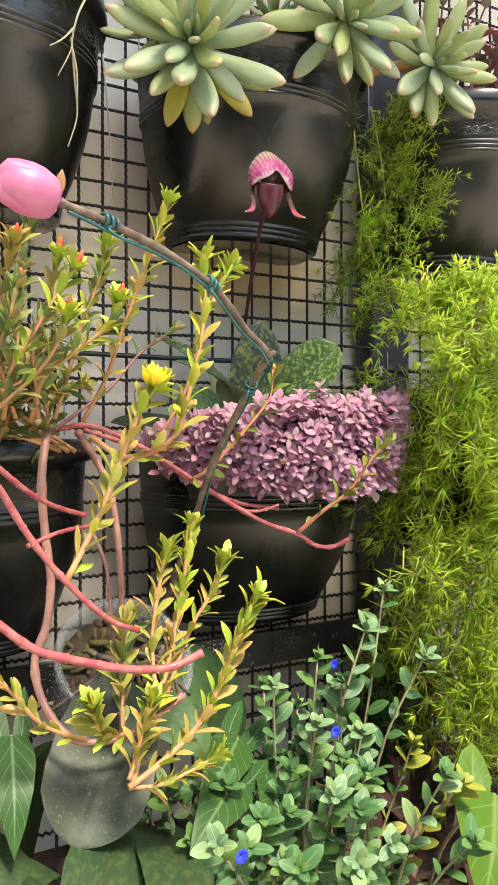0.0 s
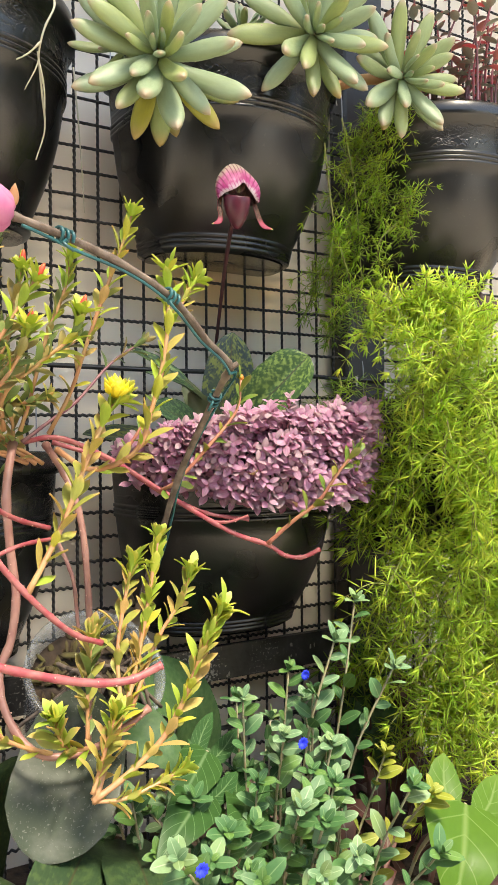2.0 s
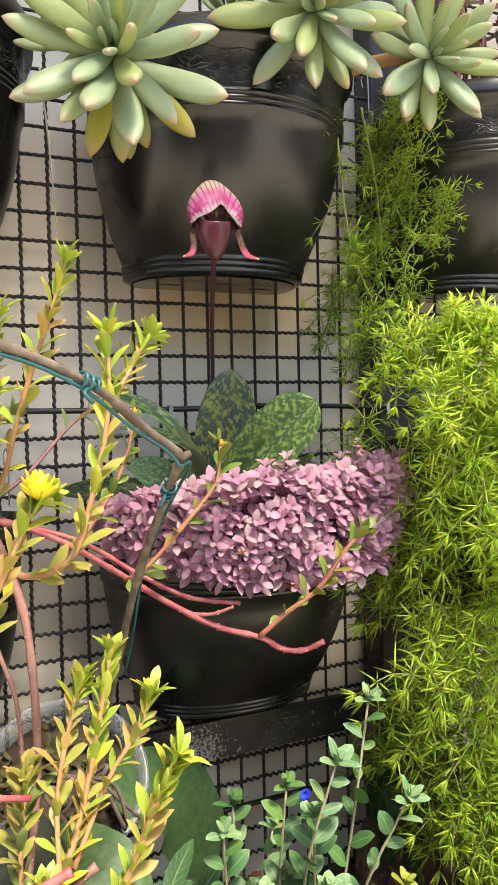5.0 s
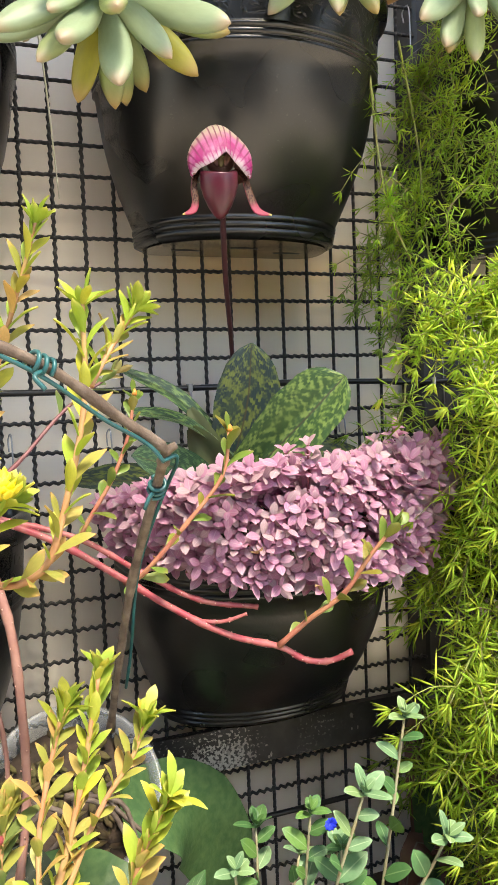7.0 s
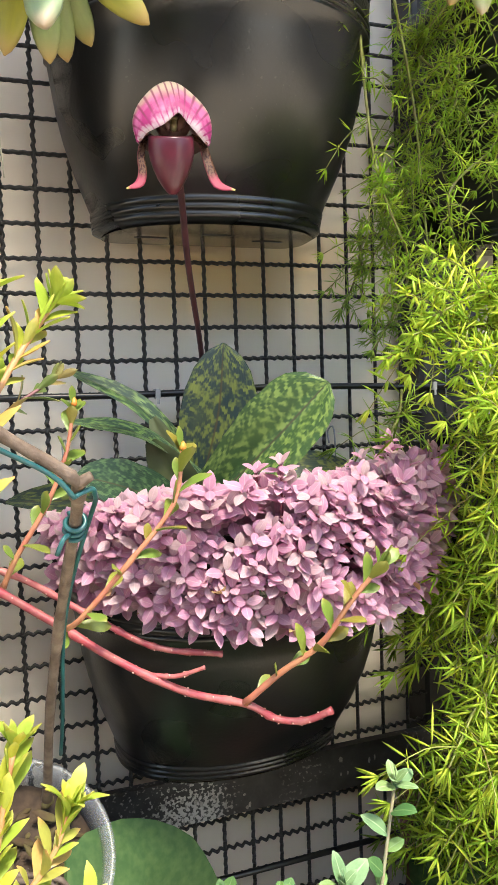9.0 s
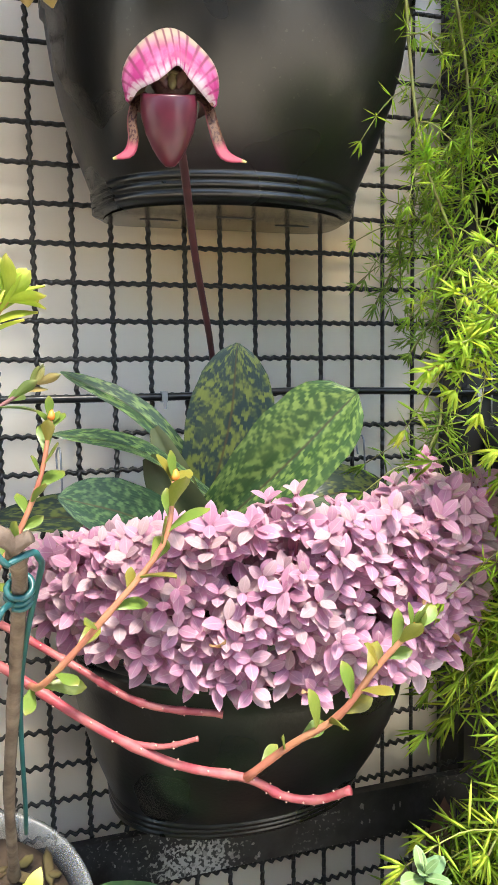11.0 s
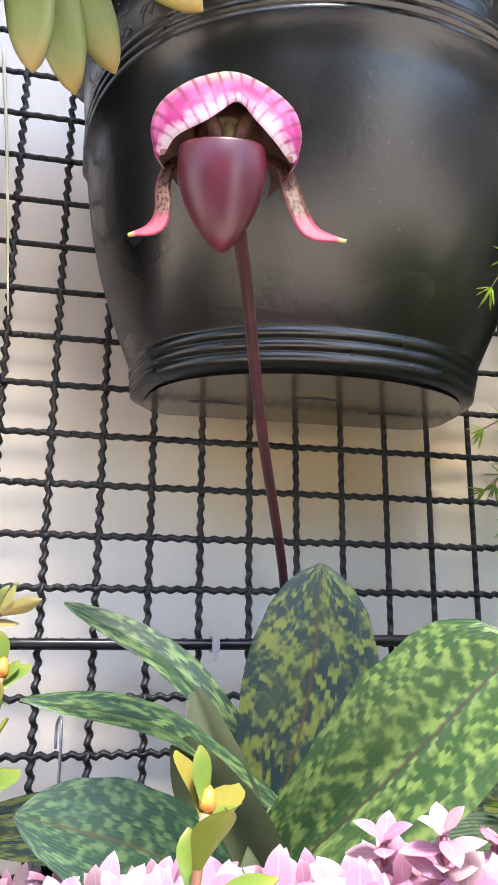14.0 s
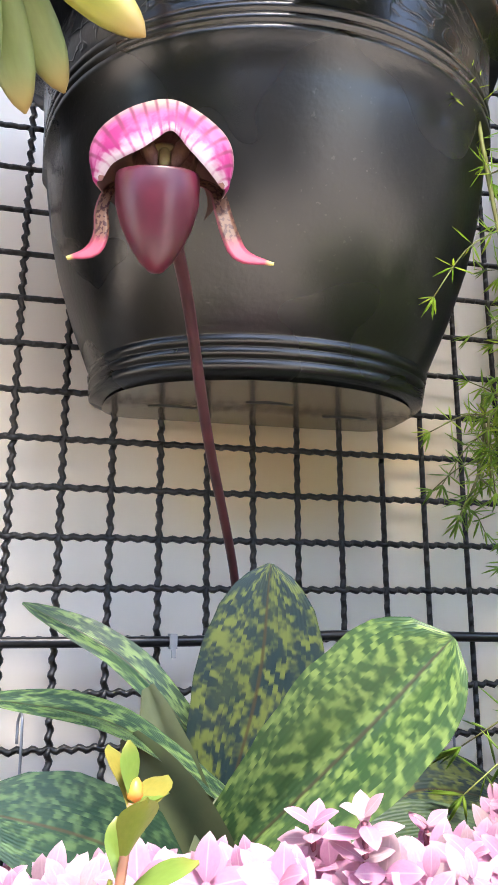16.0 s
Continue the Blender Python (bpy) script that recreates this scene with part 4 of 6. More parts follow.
part("side_petal", side_petal(-1, [(-10, 5, 4), (-14.6, 4, 0), (-16.4, 2, -8), (-16.0, 1, -16), (-18, 0, -22), (-24.0, -1, -24.4)], (3.0, 3.6, 3.8, 4.2, 4.6, 0.8)), M_PETAL, orchid, "spotted pink-tipped hanging petal")
part("side_petal", side_petal(1, [(8, 5, 4), (13.2, 4, 0), (15.0, 2, -8), (17.0, 1, -16), (20, 0, -22.4), (28.0, -1, -24.8)], (3.0, 4.4, 4.8, 5.0, 5.0, 0.8)), M_PETAL, orchid, "spotted pink-tipped hanging petal")
col = Bag()
col.add(ball((0, 0, 0), 0.0090, 0.0040, 0.0095), FLOWER @ Matrix.Translation((-0.0004, 0.0035, 0.0100)))
col.add(ball((0, 0, 0), 0.0024, 0.0020, 0.0052), FLOWER @ Matrix.Translation((-0.0044, -0.0004, 0.0088)) @ pose(0, 0, 0, 0, -22, 0))
col.add(ball((0, 0, 0), 0.0024, 0.0020, 0.0052), FLOWER @ Matrix.Translation((0.0036, -0.0004, 0.0088)) @ pose(0, 0, 0, 0, 22, 0))
col_ob = part("column", col.shape(), M_COLUMN, orchid, "brown warty flower column")
heart = Bag()
heart.add(ball((0, 0, 0), 0.0019, 0.0014, 0.0034), FLOWER @ Matrix.Translation((-0.0004, -0.0012, 0.0066)))
heart.add(ball((0, 0, 0), 0.0034, 0.0014, 0.0016), FLOWER @ Matrix.Translation((-0.0004, -0.0008, 0.0098)))
part("shield", heart.shape(), M_SHIELD, col_ob, "small olive heart-shaped shield")


# ---- moss rose ----
PORT_LEAVES = {}
for key, material in (("young", M_PORT_TIP), ("leaf", M_PORT), ("green", M_PORT_GREEN), ("round", M_PORT_ROUND)):
    PORT_LEAVES[key] = []
    for l, w, bend in ((0.0185, 0.0070, 0.35), (0.016, 0.0064, -0.25), (0.0205, 0.0066, 0.6), (0.014, 0.0060, 0.1)):
        v, f, uv = thin(l * 0.85, w * 1.12, 0.0011, bend, 0.18, "spoon", n=8) if key == "round" else thin(l, w, 0.0009, bend, 0.30, "pointed", n=8)
        PORT_LEAVES[key].append(mesh("leaf", v, f, material, uv))


def shoot(plant, points, r=0.0013, stem=M_TAN, leaves=16, start=0.2, size=1.0, kind="young", low="leaf", lean=0.66, bud="", loose=True, ends=9):
    """A leafy shoot: tapered stem, leaves in a rising spiral that crowd towards the tip."""
    leaves, size, start = int(leaves * 1.7), size * 1.02, start * 0.45
    st = part("stem", tube(points, r * 1.25, r * 0.75, n=20, ring=7, nodes=6), stem, plant)
    c = spline(points, 60)
    bag = Bag()
    for i in range(leaves):
        s = start + (1 - start) * (i / (leaves - 1)) ** 0.72
        k = min(int(s * 60), 60)
        t = Vector(c[min(k + 1, 60)] - c[max(k - 1, 0)]).normalized()
        a = i * 2.4 + R.uniform(-0.4, 0.4)
        side = t.orthogonal().normalized()
        side = Matrix.Rotation(a, 3, t) @ side
        spread = lean * (1.15 - 0.72 * s) + R.uniform(-0.15, 0.2)
        way = t * math.cos(spread) + side * math.sin(spread)
        near_tip = s > 0.78
        which = kind if near_tip or R.random() < 0.3 else low
        m = aim(c[k], way, t * 0.8 - side * 0.5 + Vector((-0.1, -0.6, 0.35)), size * R.uniform(0.75, 1.12) * (0.85 if s > 0.95 else 1))
        ob = PORT_LEAVES[which][R.randrange(4)]
        if loose:
            link("leaf", ob, st, m=m)
        else:
            bag.add(mesh_shape(ob), m)
    if not loose:
        part("foliage", bag.shape(), PORT_LEAVES[low][0].materials[0], st)["kind"] = "stuff"
    end, t = Vector(c[60]), Vector(c[60] - c[57]).normalized()
    for i in range(ends if leaves > 9 else 3):
        side = Matrix.Rotation(i * 1.4, 3, t) @ t.orthogonal().normalized()
        way = t + side * R.uniform(0.35, 1.5)
        link("leaf", PORT_LEAVES[kind][R.randrange(4)], st, m=aim(end - t * 0.002, way, t - side, size * R.uniform(0.6, 0.95)))
    if bud:
        b = blade(0.0125, 0.0052, 0.0048, 0.0, 0.0, "egg", n=6, ring=8) if ends > 4 else blade(0.0052, 0.0038, 0.0036, 0.0, 0.0, "egg", n=6, ring=8)
        part("bud", b, M_BUD if ends > 4 else M_BUD_YELLOW, st, bud).matrix_basis = aim(end, t)
    return st


SHAPES = {}


def mesh_shape(me):
    if me.name not in SHAPES:
        uv = np.zeros((len(me.vertices), 2))
        layer = me.uv_layers["UVMap"].data
        for l in me.loops:
            uv[l.vertex_index] = layer[l.index].uv
        SHAPES[me.name] = (np.array([tuple(v.co) for v in me.vertices]), [tuple(p.vertices) for p in me.polygons], uv)
    return SHAPES[me.name]



def scarred(pts, r, st):
    """Pale leaf scars in pairs along a bare stem."""
    c = spline(pts, 120)
    length = float(np.sum(np.linalg.norm(np.diff(c, axis=0), axis=1)))
    b = Bag()
    n = max(3, int(length / 0.011))
    for i in range(1, n):
        k = min(119, int(120 * (i + R.uniform(-0.2, 0.2)) / n))
        t = Vector(c[k + 1] - c[k]).normalized()
        side = Matrix.Rotation(i * 1.6 + R.uniform(-0.4, 0.4), 3, t) @ t.orthogonal().normalized()
        for s in (1, -1):
            b.add(ball((0, 0, 0), 0.0005, 0.0007, 0.0005, 4, 6), Matrix.Translation(Vector(c[k]) + side * s * r * 0.98))
    part("leaf_scar", b.shape(), M_SCAR, st, "pale leaf scar")["kind"] = "stuff"


moss_rose = thing("moss_rose", "sprawling moss rose with fleshy leaves, red stems and one yellow flower", "plant")
scarred([(-0.198, -0.165, 0.572), (-0.172, -0.175, 0.575), (-0.134, -0.181, 0.559), (-0.099, -0.190, 0.536), (-0.069, -0.202, 0.515), (-0.035, -0.209, 0.495), (-0.002, -0.210, 0.483), (0.014, -0.212, 0.473), (0.029, -0.217, 0.471), (0.041, -0.226, 0.478)], 0.0022, part("stem", tube([(-0.198, -0.165, 0.572), (-0.172, -0.175, 0.575), (-0.134, -0.181, 0.559), (-0.099, -0.190, 0.536), (-0.069, -0.202, 0.515), (-0.035, -0.209, 0.495), (-0.002, -0.210, 0.483), (0.014, -0.212, 0.473), (0.029, -0.217, 0.471), (0.041, -0.226, 0.478)], 0.0022, 0.0019, n=48, nodes=8), M_RED, moss_rose, "bare red trailing stem"))
scarred([(-0.168, -0.145, 0.572), (-0.116, -0.150, 0.554), (-0.076, -0.155, 0.528), (-0.043, -0.175, 0.510), (-0.006, -0.185, 0.503)], 0.002, part("stem", tube([(-0.168, -0.145, 0.572), (-0.116, -0.150, 0.554), (-0.076, -0.155, 0.528), (-0.043, -0.175, 0.510), (-0.006, -0.185, 0.503)], 0.002, 0.0017, n=48, nodes=8), M_RED, moss_rose, "bare red trailing stem"))
scarred([(-0.053, -0.204, 0.505), (-0.040, -0.212, 0.505), (-0.027, -0.220, 0.510)], 0.0014, part("stem", tube([(-0.053, -0.204, 0.505), (-0.040, -0.212, 0.505), (-0.027, -0.220, 0.510)], 0.0014, 0.001, n=48, nodes=3), M_RED, moss_rose, "bare red trailing stem"))
scarred([(-0.304, -0.372, 0.487), (-0.288, -0.372, 0.475), (-0.269, -0.372, 0.459), (-0.244, -0.372, 0.449), (-0.217, -0.372, 0.441), (-0.194, -0.373, 0.439), (-0.175, -0.375, 0.445)], 0.0023, part("stem", tube([(-0.304, -0.372, 0.487), (-0.288, -0.372, 0.475), (-0.269, -0.372, 0.459), (-0.244, -0.372, 0.449), (-0.217, -0.372, 0.441), (-0.194, -0.373, 0.439), (-0.175, -0.375, 0.445)], 0.0023, 0.0022, n=48, nodes=7), M_RED, moss_rose, "bare red trailing stem"))
scarred([(-0.284, -0.300, 0.562), (-0.269, -0.290, 0.549), (-0.251, -0.285, 0.534), (-0.229, -0.270, 0.522), (-0.205, -0.260, 0.514)], 0.002, part("stem", tube([(-0.284, -0.300, 0.562), (-0.269, -0.290, 0.549), (-0.251, -0.285, 0.534), (-0.229, -0.270, 0.522), (-0.205, -0.260, 0.514)], 0.002, 0.0016, n=48, nodes=5), M_RED, moss_rose, "bare red trailing stem"))
scarred([(-0.284, -0.300, 0.553), (-0.271, -0.300, 0.538), (-0.257, -0.300, 0.514), (-0.242, -0.300, 0.492), (-0.221, -0.300, 0.468), (-0.199, -0.295, 0.449), (-0.178, -0.285, 0.439)], 0.0024, part("stem", tube([(-0.284, -0.300, 0.553), (-0.271, -0.300, 0.538), (-0.257, -0.300, 0.514), (-0.242, -0.300, 0.492), (-0.221, -0.300, 0.468), (-0.199, -0.295, 0.449), (-0.178, -0.285, 0.439)], 0.0024, 0.0018, n=48, nodes=7), M_RED, moss_rose, "bare red trailing stem"))
scarred([(-0.251, -0.290, 0.500), (-0.229, -0.280, 0.506), (-0.205, -0.270, 0.508)], 0.0015, part("stem", tube([(-0.251, -0.290, 0.500), (-0.229, -0.280, 0.506), (-0.205, -0.270, 0.508)], 0.0015, 0.0013, n=48, nodes=3), M_RED, moss_rose, "bare red trailing stem"))
scarred([(-0.211, -0.190, 0.571), (-0.222, -0.215, 0.536), (-0.220, -0.217, 0.496), (-0.217, -0.220, 0.464), (-0.222, -0.225, 0.434), (-0.231, -0.230, 0.415), (-0.231, -0.240, 0.394), (-0.222, -0.255, 0.373), (-0.206, -0.265, 0.363), (-0.178, -0.270, 0.365), (-0.157, -0.275, 0.377), (-0.140, -0.275, 0.387)], 0.0032, part("stem", tube([(-0.211, -0.190, 0.571), (-0.222, -0.215, 0.536), (-0.220, -0.217, 0.496), (-0.217, -0.220, 0.464), (-0.222, -0.225, 0.434), (-0.231, -0.230, 0.415), (-0.231, -0.240, 0.394), (-0.222, -0.255, 0.373), (-0.206, -0.265, 0.363), (-0.178, -0.270, 0.365), (-0.157, -0.275, 0.377), (-0.140, -0.275, 0.387)], 0.0032, 0.0026, n=48, nodes=10), M_BROWN, moss_rose, "bare brownish pink stem"))
scarred([(-0.178, -0.160, 0.570), (-0.170, -0.188, 0.544), (-0.163, -0.200, 0.512), (-0.160, -0.205, 0.470), (-0.160, -0.210, 0.424), (-0.166, -0.225, 0.390), (-0.179, -0.260, 0.362)], 0.003, part("stem", tube([(-0.178, -0.160, 0.570), (-0.170, -0.188, 0.544), (-0.163, -0.200, 0.512), (-0.160, -0.205, 0.470), (-0.160, -0.210, 0.424), (-0.166, -0.225, 0.390), (-0.179, -0.260, 0.362)], 0.003, 0.0022, n=48, nodes=7), M_BROWN, moss_rose, "bare brownish pink stem"))
scarred([(-0.181, -0.200, 0.498), (-0.173, -0.210, 0.471), (-0.170, -0.210, 0.446), (-0.170, -0.215, 0.426)], 0.0015, part("stem", tube([(-0.181, -0.200, 0.498), (-0.173, -0.210, 0.471), (-0.170, -0.210, 0.446), (-0.170, -0.215, 0.426)], 0.0015, 0.0013, n=48, nodes=4), M_BROWN, moss_rose, "bare brownish pink stem"))
shoot(moss_rose, [(-0.190, -0.300, 0.343), (-0.165, -0.300, 0.356), (-0.140, -0.300, 0.375), (-0.125, -0.305, 0.404), (-0.115, -0.310, 0.434), (-0.104, -0.315, 0.459)], r=0.0018, leaves=34, start=0.25, size=1.05, stem=M_TAN)
shoot(moss_rose, [(-0.188, -0.300, 0.344), (-0.172, -0.285, 0.369), (-0.151, -0.270, 0.403), (-0.135, -0.260, 0.451), (-0.123, -0.253, 0.502)], r=0.0018, leaves=34, start=0.2, size=1.1)
shoot(moss_rose, [(-0.162, -0.280, 0.384), (-0.159, -0.265, 0.427), (-0.148, -0.255, 0.467), (-0.141, -0.250, 0.484)], r=0.0013, leaves=20, start=0.1, size=1.05)
shoot(moss_rose, [(-0.153, -0.275, 0.389), (-0.130, -0.267, 0.431), (-0.110, -0.265, 0.457), (-0.102, -0.264, 0.477)], leaves=18, start=0.15, size=0.95)
shoot(moss_rose, [(-0.180, -0.275, 0.367), (-0.203, -0.285, 0.375), (-0.211, -0.290, 0.396)], leaves=16, start=0.2)
shoot(moss_rose, [(-0.181, -0.265, 0.368), (-0.179, -0.260, 0.405), (-0.174, -0.255, 0.436)], leaves=16, start=0.1, size=1.2, kind='leaf', low='green')
shoot(moss_rose, [(-0.190, -0.300, 0.348), (-0.182, -0.300, 0.372), (-0.174, -0.300, 0.396)], leaves=18, start=0.1)
shoot(moss_rose, [(-0.190, -0.300, 0.343), (-0.169, -0.300, 0.340), (-0.144, -0.300, 0.345), (-0.125, -0.300, 0.351)], leaves=22, start=0.2, size=0.85)
shoot(moss_rose, [(-0.206, -0.265, 0.365), (-0.237, -0.270, 0.382), (-0.261, -0.280, 0.412), (-0.278, -0.280, 0.428)], leaves=14, start=0.2)
shoot(moss_rose, [(-0.230, -0.300, 0.479), (-0.215, -0.295, 0.502), (-0.203, -0.292, 0.524), (-0.190, -0.291, 0.556), (-0.175, -0.291, 0.589), (-0.168, -0.291, 0.598)], r=0.0016, leaves=24, start=0.1, size=1.25)
shoot(moss_rose, [(-0.187, -0.220, 0.566), (-0.172, -0.250, 0.552), (-0.152, -0.280, 0.563), (-0.141, -0.285, 0.592), (-0.129, -0.285, 0.643), (-0.128, -0.285, 0.689)], r=0.0017, leaves=22, start=0.3, size=1.15, stem=M_TAN)
shoot(moss_rose, [(-0.125, -0.280, 0.650), (-0.114, -0.275, 0.667), (-0.098, -0.268, 0.689)], leaves=12, start=0.3, size=1.0)
shoot(moss_rose, [(-0.187, -0.200, 0.578), (-0.176, -0.220, 0.609), (-0.170, -0.240, 0.644), (-0.160, -0.250, 0.679), (-0.151, -0.257, 0.708), (-0.144, -0.260, 0.732)], leaves=20, start=0.25, size=1.0)
shoot(moss_rose, [(-0.208, -0.200, 0.580), (-0.203, -0.210, 0.604), (-0.194, -0.220, 0.647), (-0.183, -0.225, 0.678), (-0.179, -0.230, 0.703)], leaves=22, start=0.2, low='green')
shoot(moss_rose, [(-0.230, -0.220, 0.578), (-0.230, -0.250, 0.605), (-0.212, -0.265, 0.623), (-0.194, -0.275, 0.640), (-0.189, -0.280, 0.656)], leaves=16, start=0.2, bud='small red flower bud', low='green')
shoot(moss_rose, [(-0.249, -0.220, 0.579), (-0.252, -0.250, 0.608), (-0.240, -0.265, 0.633), (-0.227, -0.270, 0.657), (-0.217, -0.275, 0.676)], leaves=16, start=0.2, bud='small red flower bud', low='green')
shoot(moss_rose, [(-0.260, -0.200, 0.584), (-0.263, -0.250, 0.615), (-0.257, -0.265, 0.637), (-0.252, -0.270, 0.661)], leaves=16, start=0.2, bud='small red flower bud', low='green', kind='green')
shoot(moss_rose, [(-0.234, -0.190, 0.580), (-0.248, -0.200, 0.628), (-0.247, -0.220, 0.672), (-0.244, -0.230, 0.699)], leaves=16, start=0.2, bud='small red flower bud', low='green', kind='leaf')
shoot(moss_rose, [(-0.216, -0.170, 0.581), (-0.229, -0.170, 0.640), (-0.226, -0.175, 0.690), (-0.219, -0.180, 0.730)], leaves=20, start=0.2, low='green', kind='green')
shoot(moss_rose, [(-0.220, -0.200, 0.580), (-0.228, -0.220, 0.635), (-0.220, -0.235, 0.668), (-0.217, -0.240, 0.691)], leaves=14, start=0.2, bud='small red flower bud', low='green')
shoot(moss_rose, [(-0.265, -0.240, 0.579), (-0.250, -0.250, 0.594), (-0.235, -0.265, 0.611), (-0.225, -0.275, 0.632), (-0.223, -0.280, 0.644)], leaves=14, start=0.2, bud='small orange flower bud', low='green')
shoot(moss_rose, [(-0.199, -0.170, 0.572), (-0.175, -0.165, 0.589), (-0.152, -0.160, 0.605), (-0.118, -0.146, 0.638), (-0.083, -0.137, 0.661)], leaves=6, start=1.6, stem=M_PURPLE, low='green', kind='green', lean=1.1, bud='small orange flower bud', ends=3)
shoot(moss_rose, [(-0.094, -0.190, 0.531), (-0.088, -0.212, 0.540), (-0.064, -0.224, 0.569), (-0.042, -0.228, 0.596), (-0.036, -0.226, 0.621)], leaves=9, start=0.2, size=1.05, stem=M_SPRIG, kind='round', low='round', lean=0.95, bud='small orange flower bud', ends=2)
shoot(moss_rose, [(-0.003, -0.211, 0.484), (0.013, -0.225, 0.503), (0.029, -0.240, 0.520), (0.041, -0.252, 0.544), (0.052, -0.262, 0.562)], r=0.0015, leaves=9, start=0.2, size=1.05, stem=M_SPRIG, kind='round', low='round', lean=0.95, bud='small orange flower bud', ends=3)
shoot(moss_rose, [(-0.120, -0.165, 0.550), (-0.112, -0.172, 0.568), (-0.096, -0.175, 0.594), (-0.085, -0.175, 0.620), (-0.080, -0.174, 0.644)], leaves=9, start=0.2, size=1.0, stem=M_SPRIG, kind='round', low='round', lean=0.95, bud='small orange flower bud', ends=2)

for i in range(26):
    a, q = R.uniform(0, 2 * math.pi), R.uniform(0.3, 1.0)
    bx, by = -0.235 + R.uniform(-0.08, 0.06), -0.13 + R.uniform(-0.06, 0.04)
    tx, ty, tz = -0.255 + R.uniform(-0.13, 0.09), -0.15 + R.uniform(-0.12, 0.07), R.uniform(0.60, 0.70)
    shoot(moss_rose, [(bx, by, 0.555), ((bx + tx) / 2 + R.uniform(-0.02, 0.02), (by + ty) / 2 - 0.015, 0.59), (tx, ty, tz)], leaves=22, start=0.15, size=0.85, low="green", kind="green" if R.random() < 0.6 else "leaf", stem=M_TAN, loose=False)
bloom = Bag()
bt = Vector((-0.169, -0.293, 0.599))
for i in range(46):
    a, e = i * 2.4, 0.15 + 1.2 * i / 46
    way = Vector((math.cos(a) * math.sin(e), math.sin(a) * math.sin(e) - 0.45, math.cos(e)))
    bloom.add(blade(R.uniform(0.011, 0.018), 0.0060, 0.0007, -0.5, 0.1, "spoon", n=4, ring=6), aim(bt, way, (0, 0, 1)))
part("flower", bloom.shape(), M_YELLOW, moss_rose, "double bright yellow flower")


# ---- moth orchid with its tied spike ----
moth = thing("moth_orchid", "moth orchid with broad leaves and a wired spike and pink bud", "orchid")
TWIG = [(-0.103, -0.165, 0.431), (-0.104, -0.215, 0.497), (-0.101, -0.248, 0.550), (-0.099, -0.300, 0.603), (-0.1005, -0.320, 0.617), (-0.1015, -0.325, 0.6205), (-0.107, -0.327, 0.6255), (-0.124, -0.332, 0.637), (-0.153, -0.347, 0.657), (-0.189, -0.357, 0.672), (-0.224, -0.366, 0.681), (-0.256, -0.376, 0.686)]
part("flower_spike", tube(TWIG, 0.0025, 0.0022, n=60, ring=9, wobble=0.25, nodes=6), M_TWIG, moth, "brown woody flower spike with knots")
tw = spline(TWIG, 60)
wire_pts = [tuple(tw[i] + (np.array((0.0042 + 0.0022 * math.sin(i * 0.4), 0.0, -0.001)) if i < 25 else np.array((-0.0012, -0.001, -0.0040 - 0.001 * math.sin(i * 0.5))))) for i in range(3, 61, 2)]
part("tie_wire", tube(wire_pts, 0.00095, n=90, ring=7), M_TEAL, moth, "teal plastic-coated tie wire")
for at in ((-0.0965, -0.292, 0.600), (-0.154, -0.347, 0.657), (-0.226, -0.366, 0.681)):
    i = int(np.argmin(np.linalg.norm(tw - np.array(at), axis=1)))
    c, t = Vector(tw[i]), Vector(tw[i + 1] - tw[i - 1]).normalized()
    s = t.orthogonal().normalized()
    coil = [tuple(c + t * (0.0011 * (k - 9) * 0.45) + (Matrix.Rotation(k * 0.9, 3, t) @ s) * 0.0037) for k in range(20)]
    part("tie_knot", tube(coil, 0.0010, n=60, ring=6), M_TEAL, moth, "coiled teal wire knot")
    part("tie_knot", tube([tuple(c + s * 0.004), tuple(c + s * 0.009 + t * 0.003), tuple(c + s * 0.013 - t * 0.002)], 0.0010, n=8, ring=6), M_TEAL, moth, "teal wire end")
stub = Vector((-0.1008, -0.324, 0.6195))
part("spike_stub", tube([tuple(stub), tuple(stub + Vector((0.002, -0.001, 0.0015))), tuple(stub + Vector((0.0045, -0.002, 0.003)))], 0.0024, 0.0018, n=6), M_TWIG, moth)
tip = Vector(TWIG[-1])
bud = part("flower_bud", blade(0.032, 0.022, 0.023, 0.0, 0.0, "oval", n=14, ring=16), M_PINK, moth, "large pink flower bud")
bud.matrix_basis = aim(tip, (-1.0, -0.15, 0.22), (0, -0.3, 1))
for sz in (1, -1):
    part("sepal", blade(0.033, 0.0165, 0.018, 0.0, 0.0, "oval", n=14, ring=12), M_PINK, bud, "overlapping pink sepal").matrix_basis = Matrix.Translation((0, -0.001, 0.0042 * sz))
part("bud_bract", blade(0.012, 0.006, 0.002, 0.2, 0.3, "egg", n=5), M_TAN, bud, "tan bract at the bud's base").matrix_basis = aim((0.001, 0, 0.004), (0.3, 0, 1), (0, -1, 0))
part("leaf", leaf_between((-0.158, -0.195, 0.384), (-0.190, -0.250, 0.341), (-0.216, -0.272, 0.298), 0.076, 0.0028, (-0.25, -0.8, 0.55), 0.10, "ellipse", n=36), M_PHAL, moth, "broad dusty grey-green leaf")
part("leaf", leaf_between((-0.092, -0.130, 0.360), (-0.032, -0.100, 0.326), (0.012, -0.075, 0.240), 0.074, 0.0028, (-0.1, -0.75, 0.65), 0.06, "broad"), M_PHAL_GREEN, moth, "broad dark green leaf")
part("leaf", leaf_between((-0.150, -0.16, 0.355), (-0.118, -0.20, 0.345), (-0.090, -0.225, 0.315), 0.044, 0.0028, (0.1, -0.75, 0.65), 0.10, "oval"), M_PHAL_GREEN, moth, "broad dark green leaf")
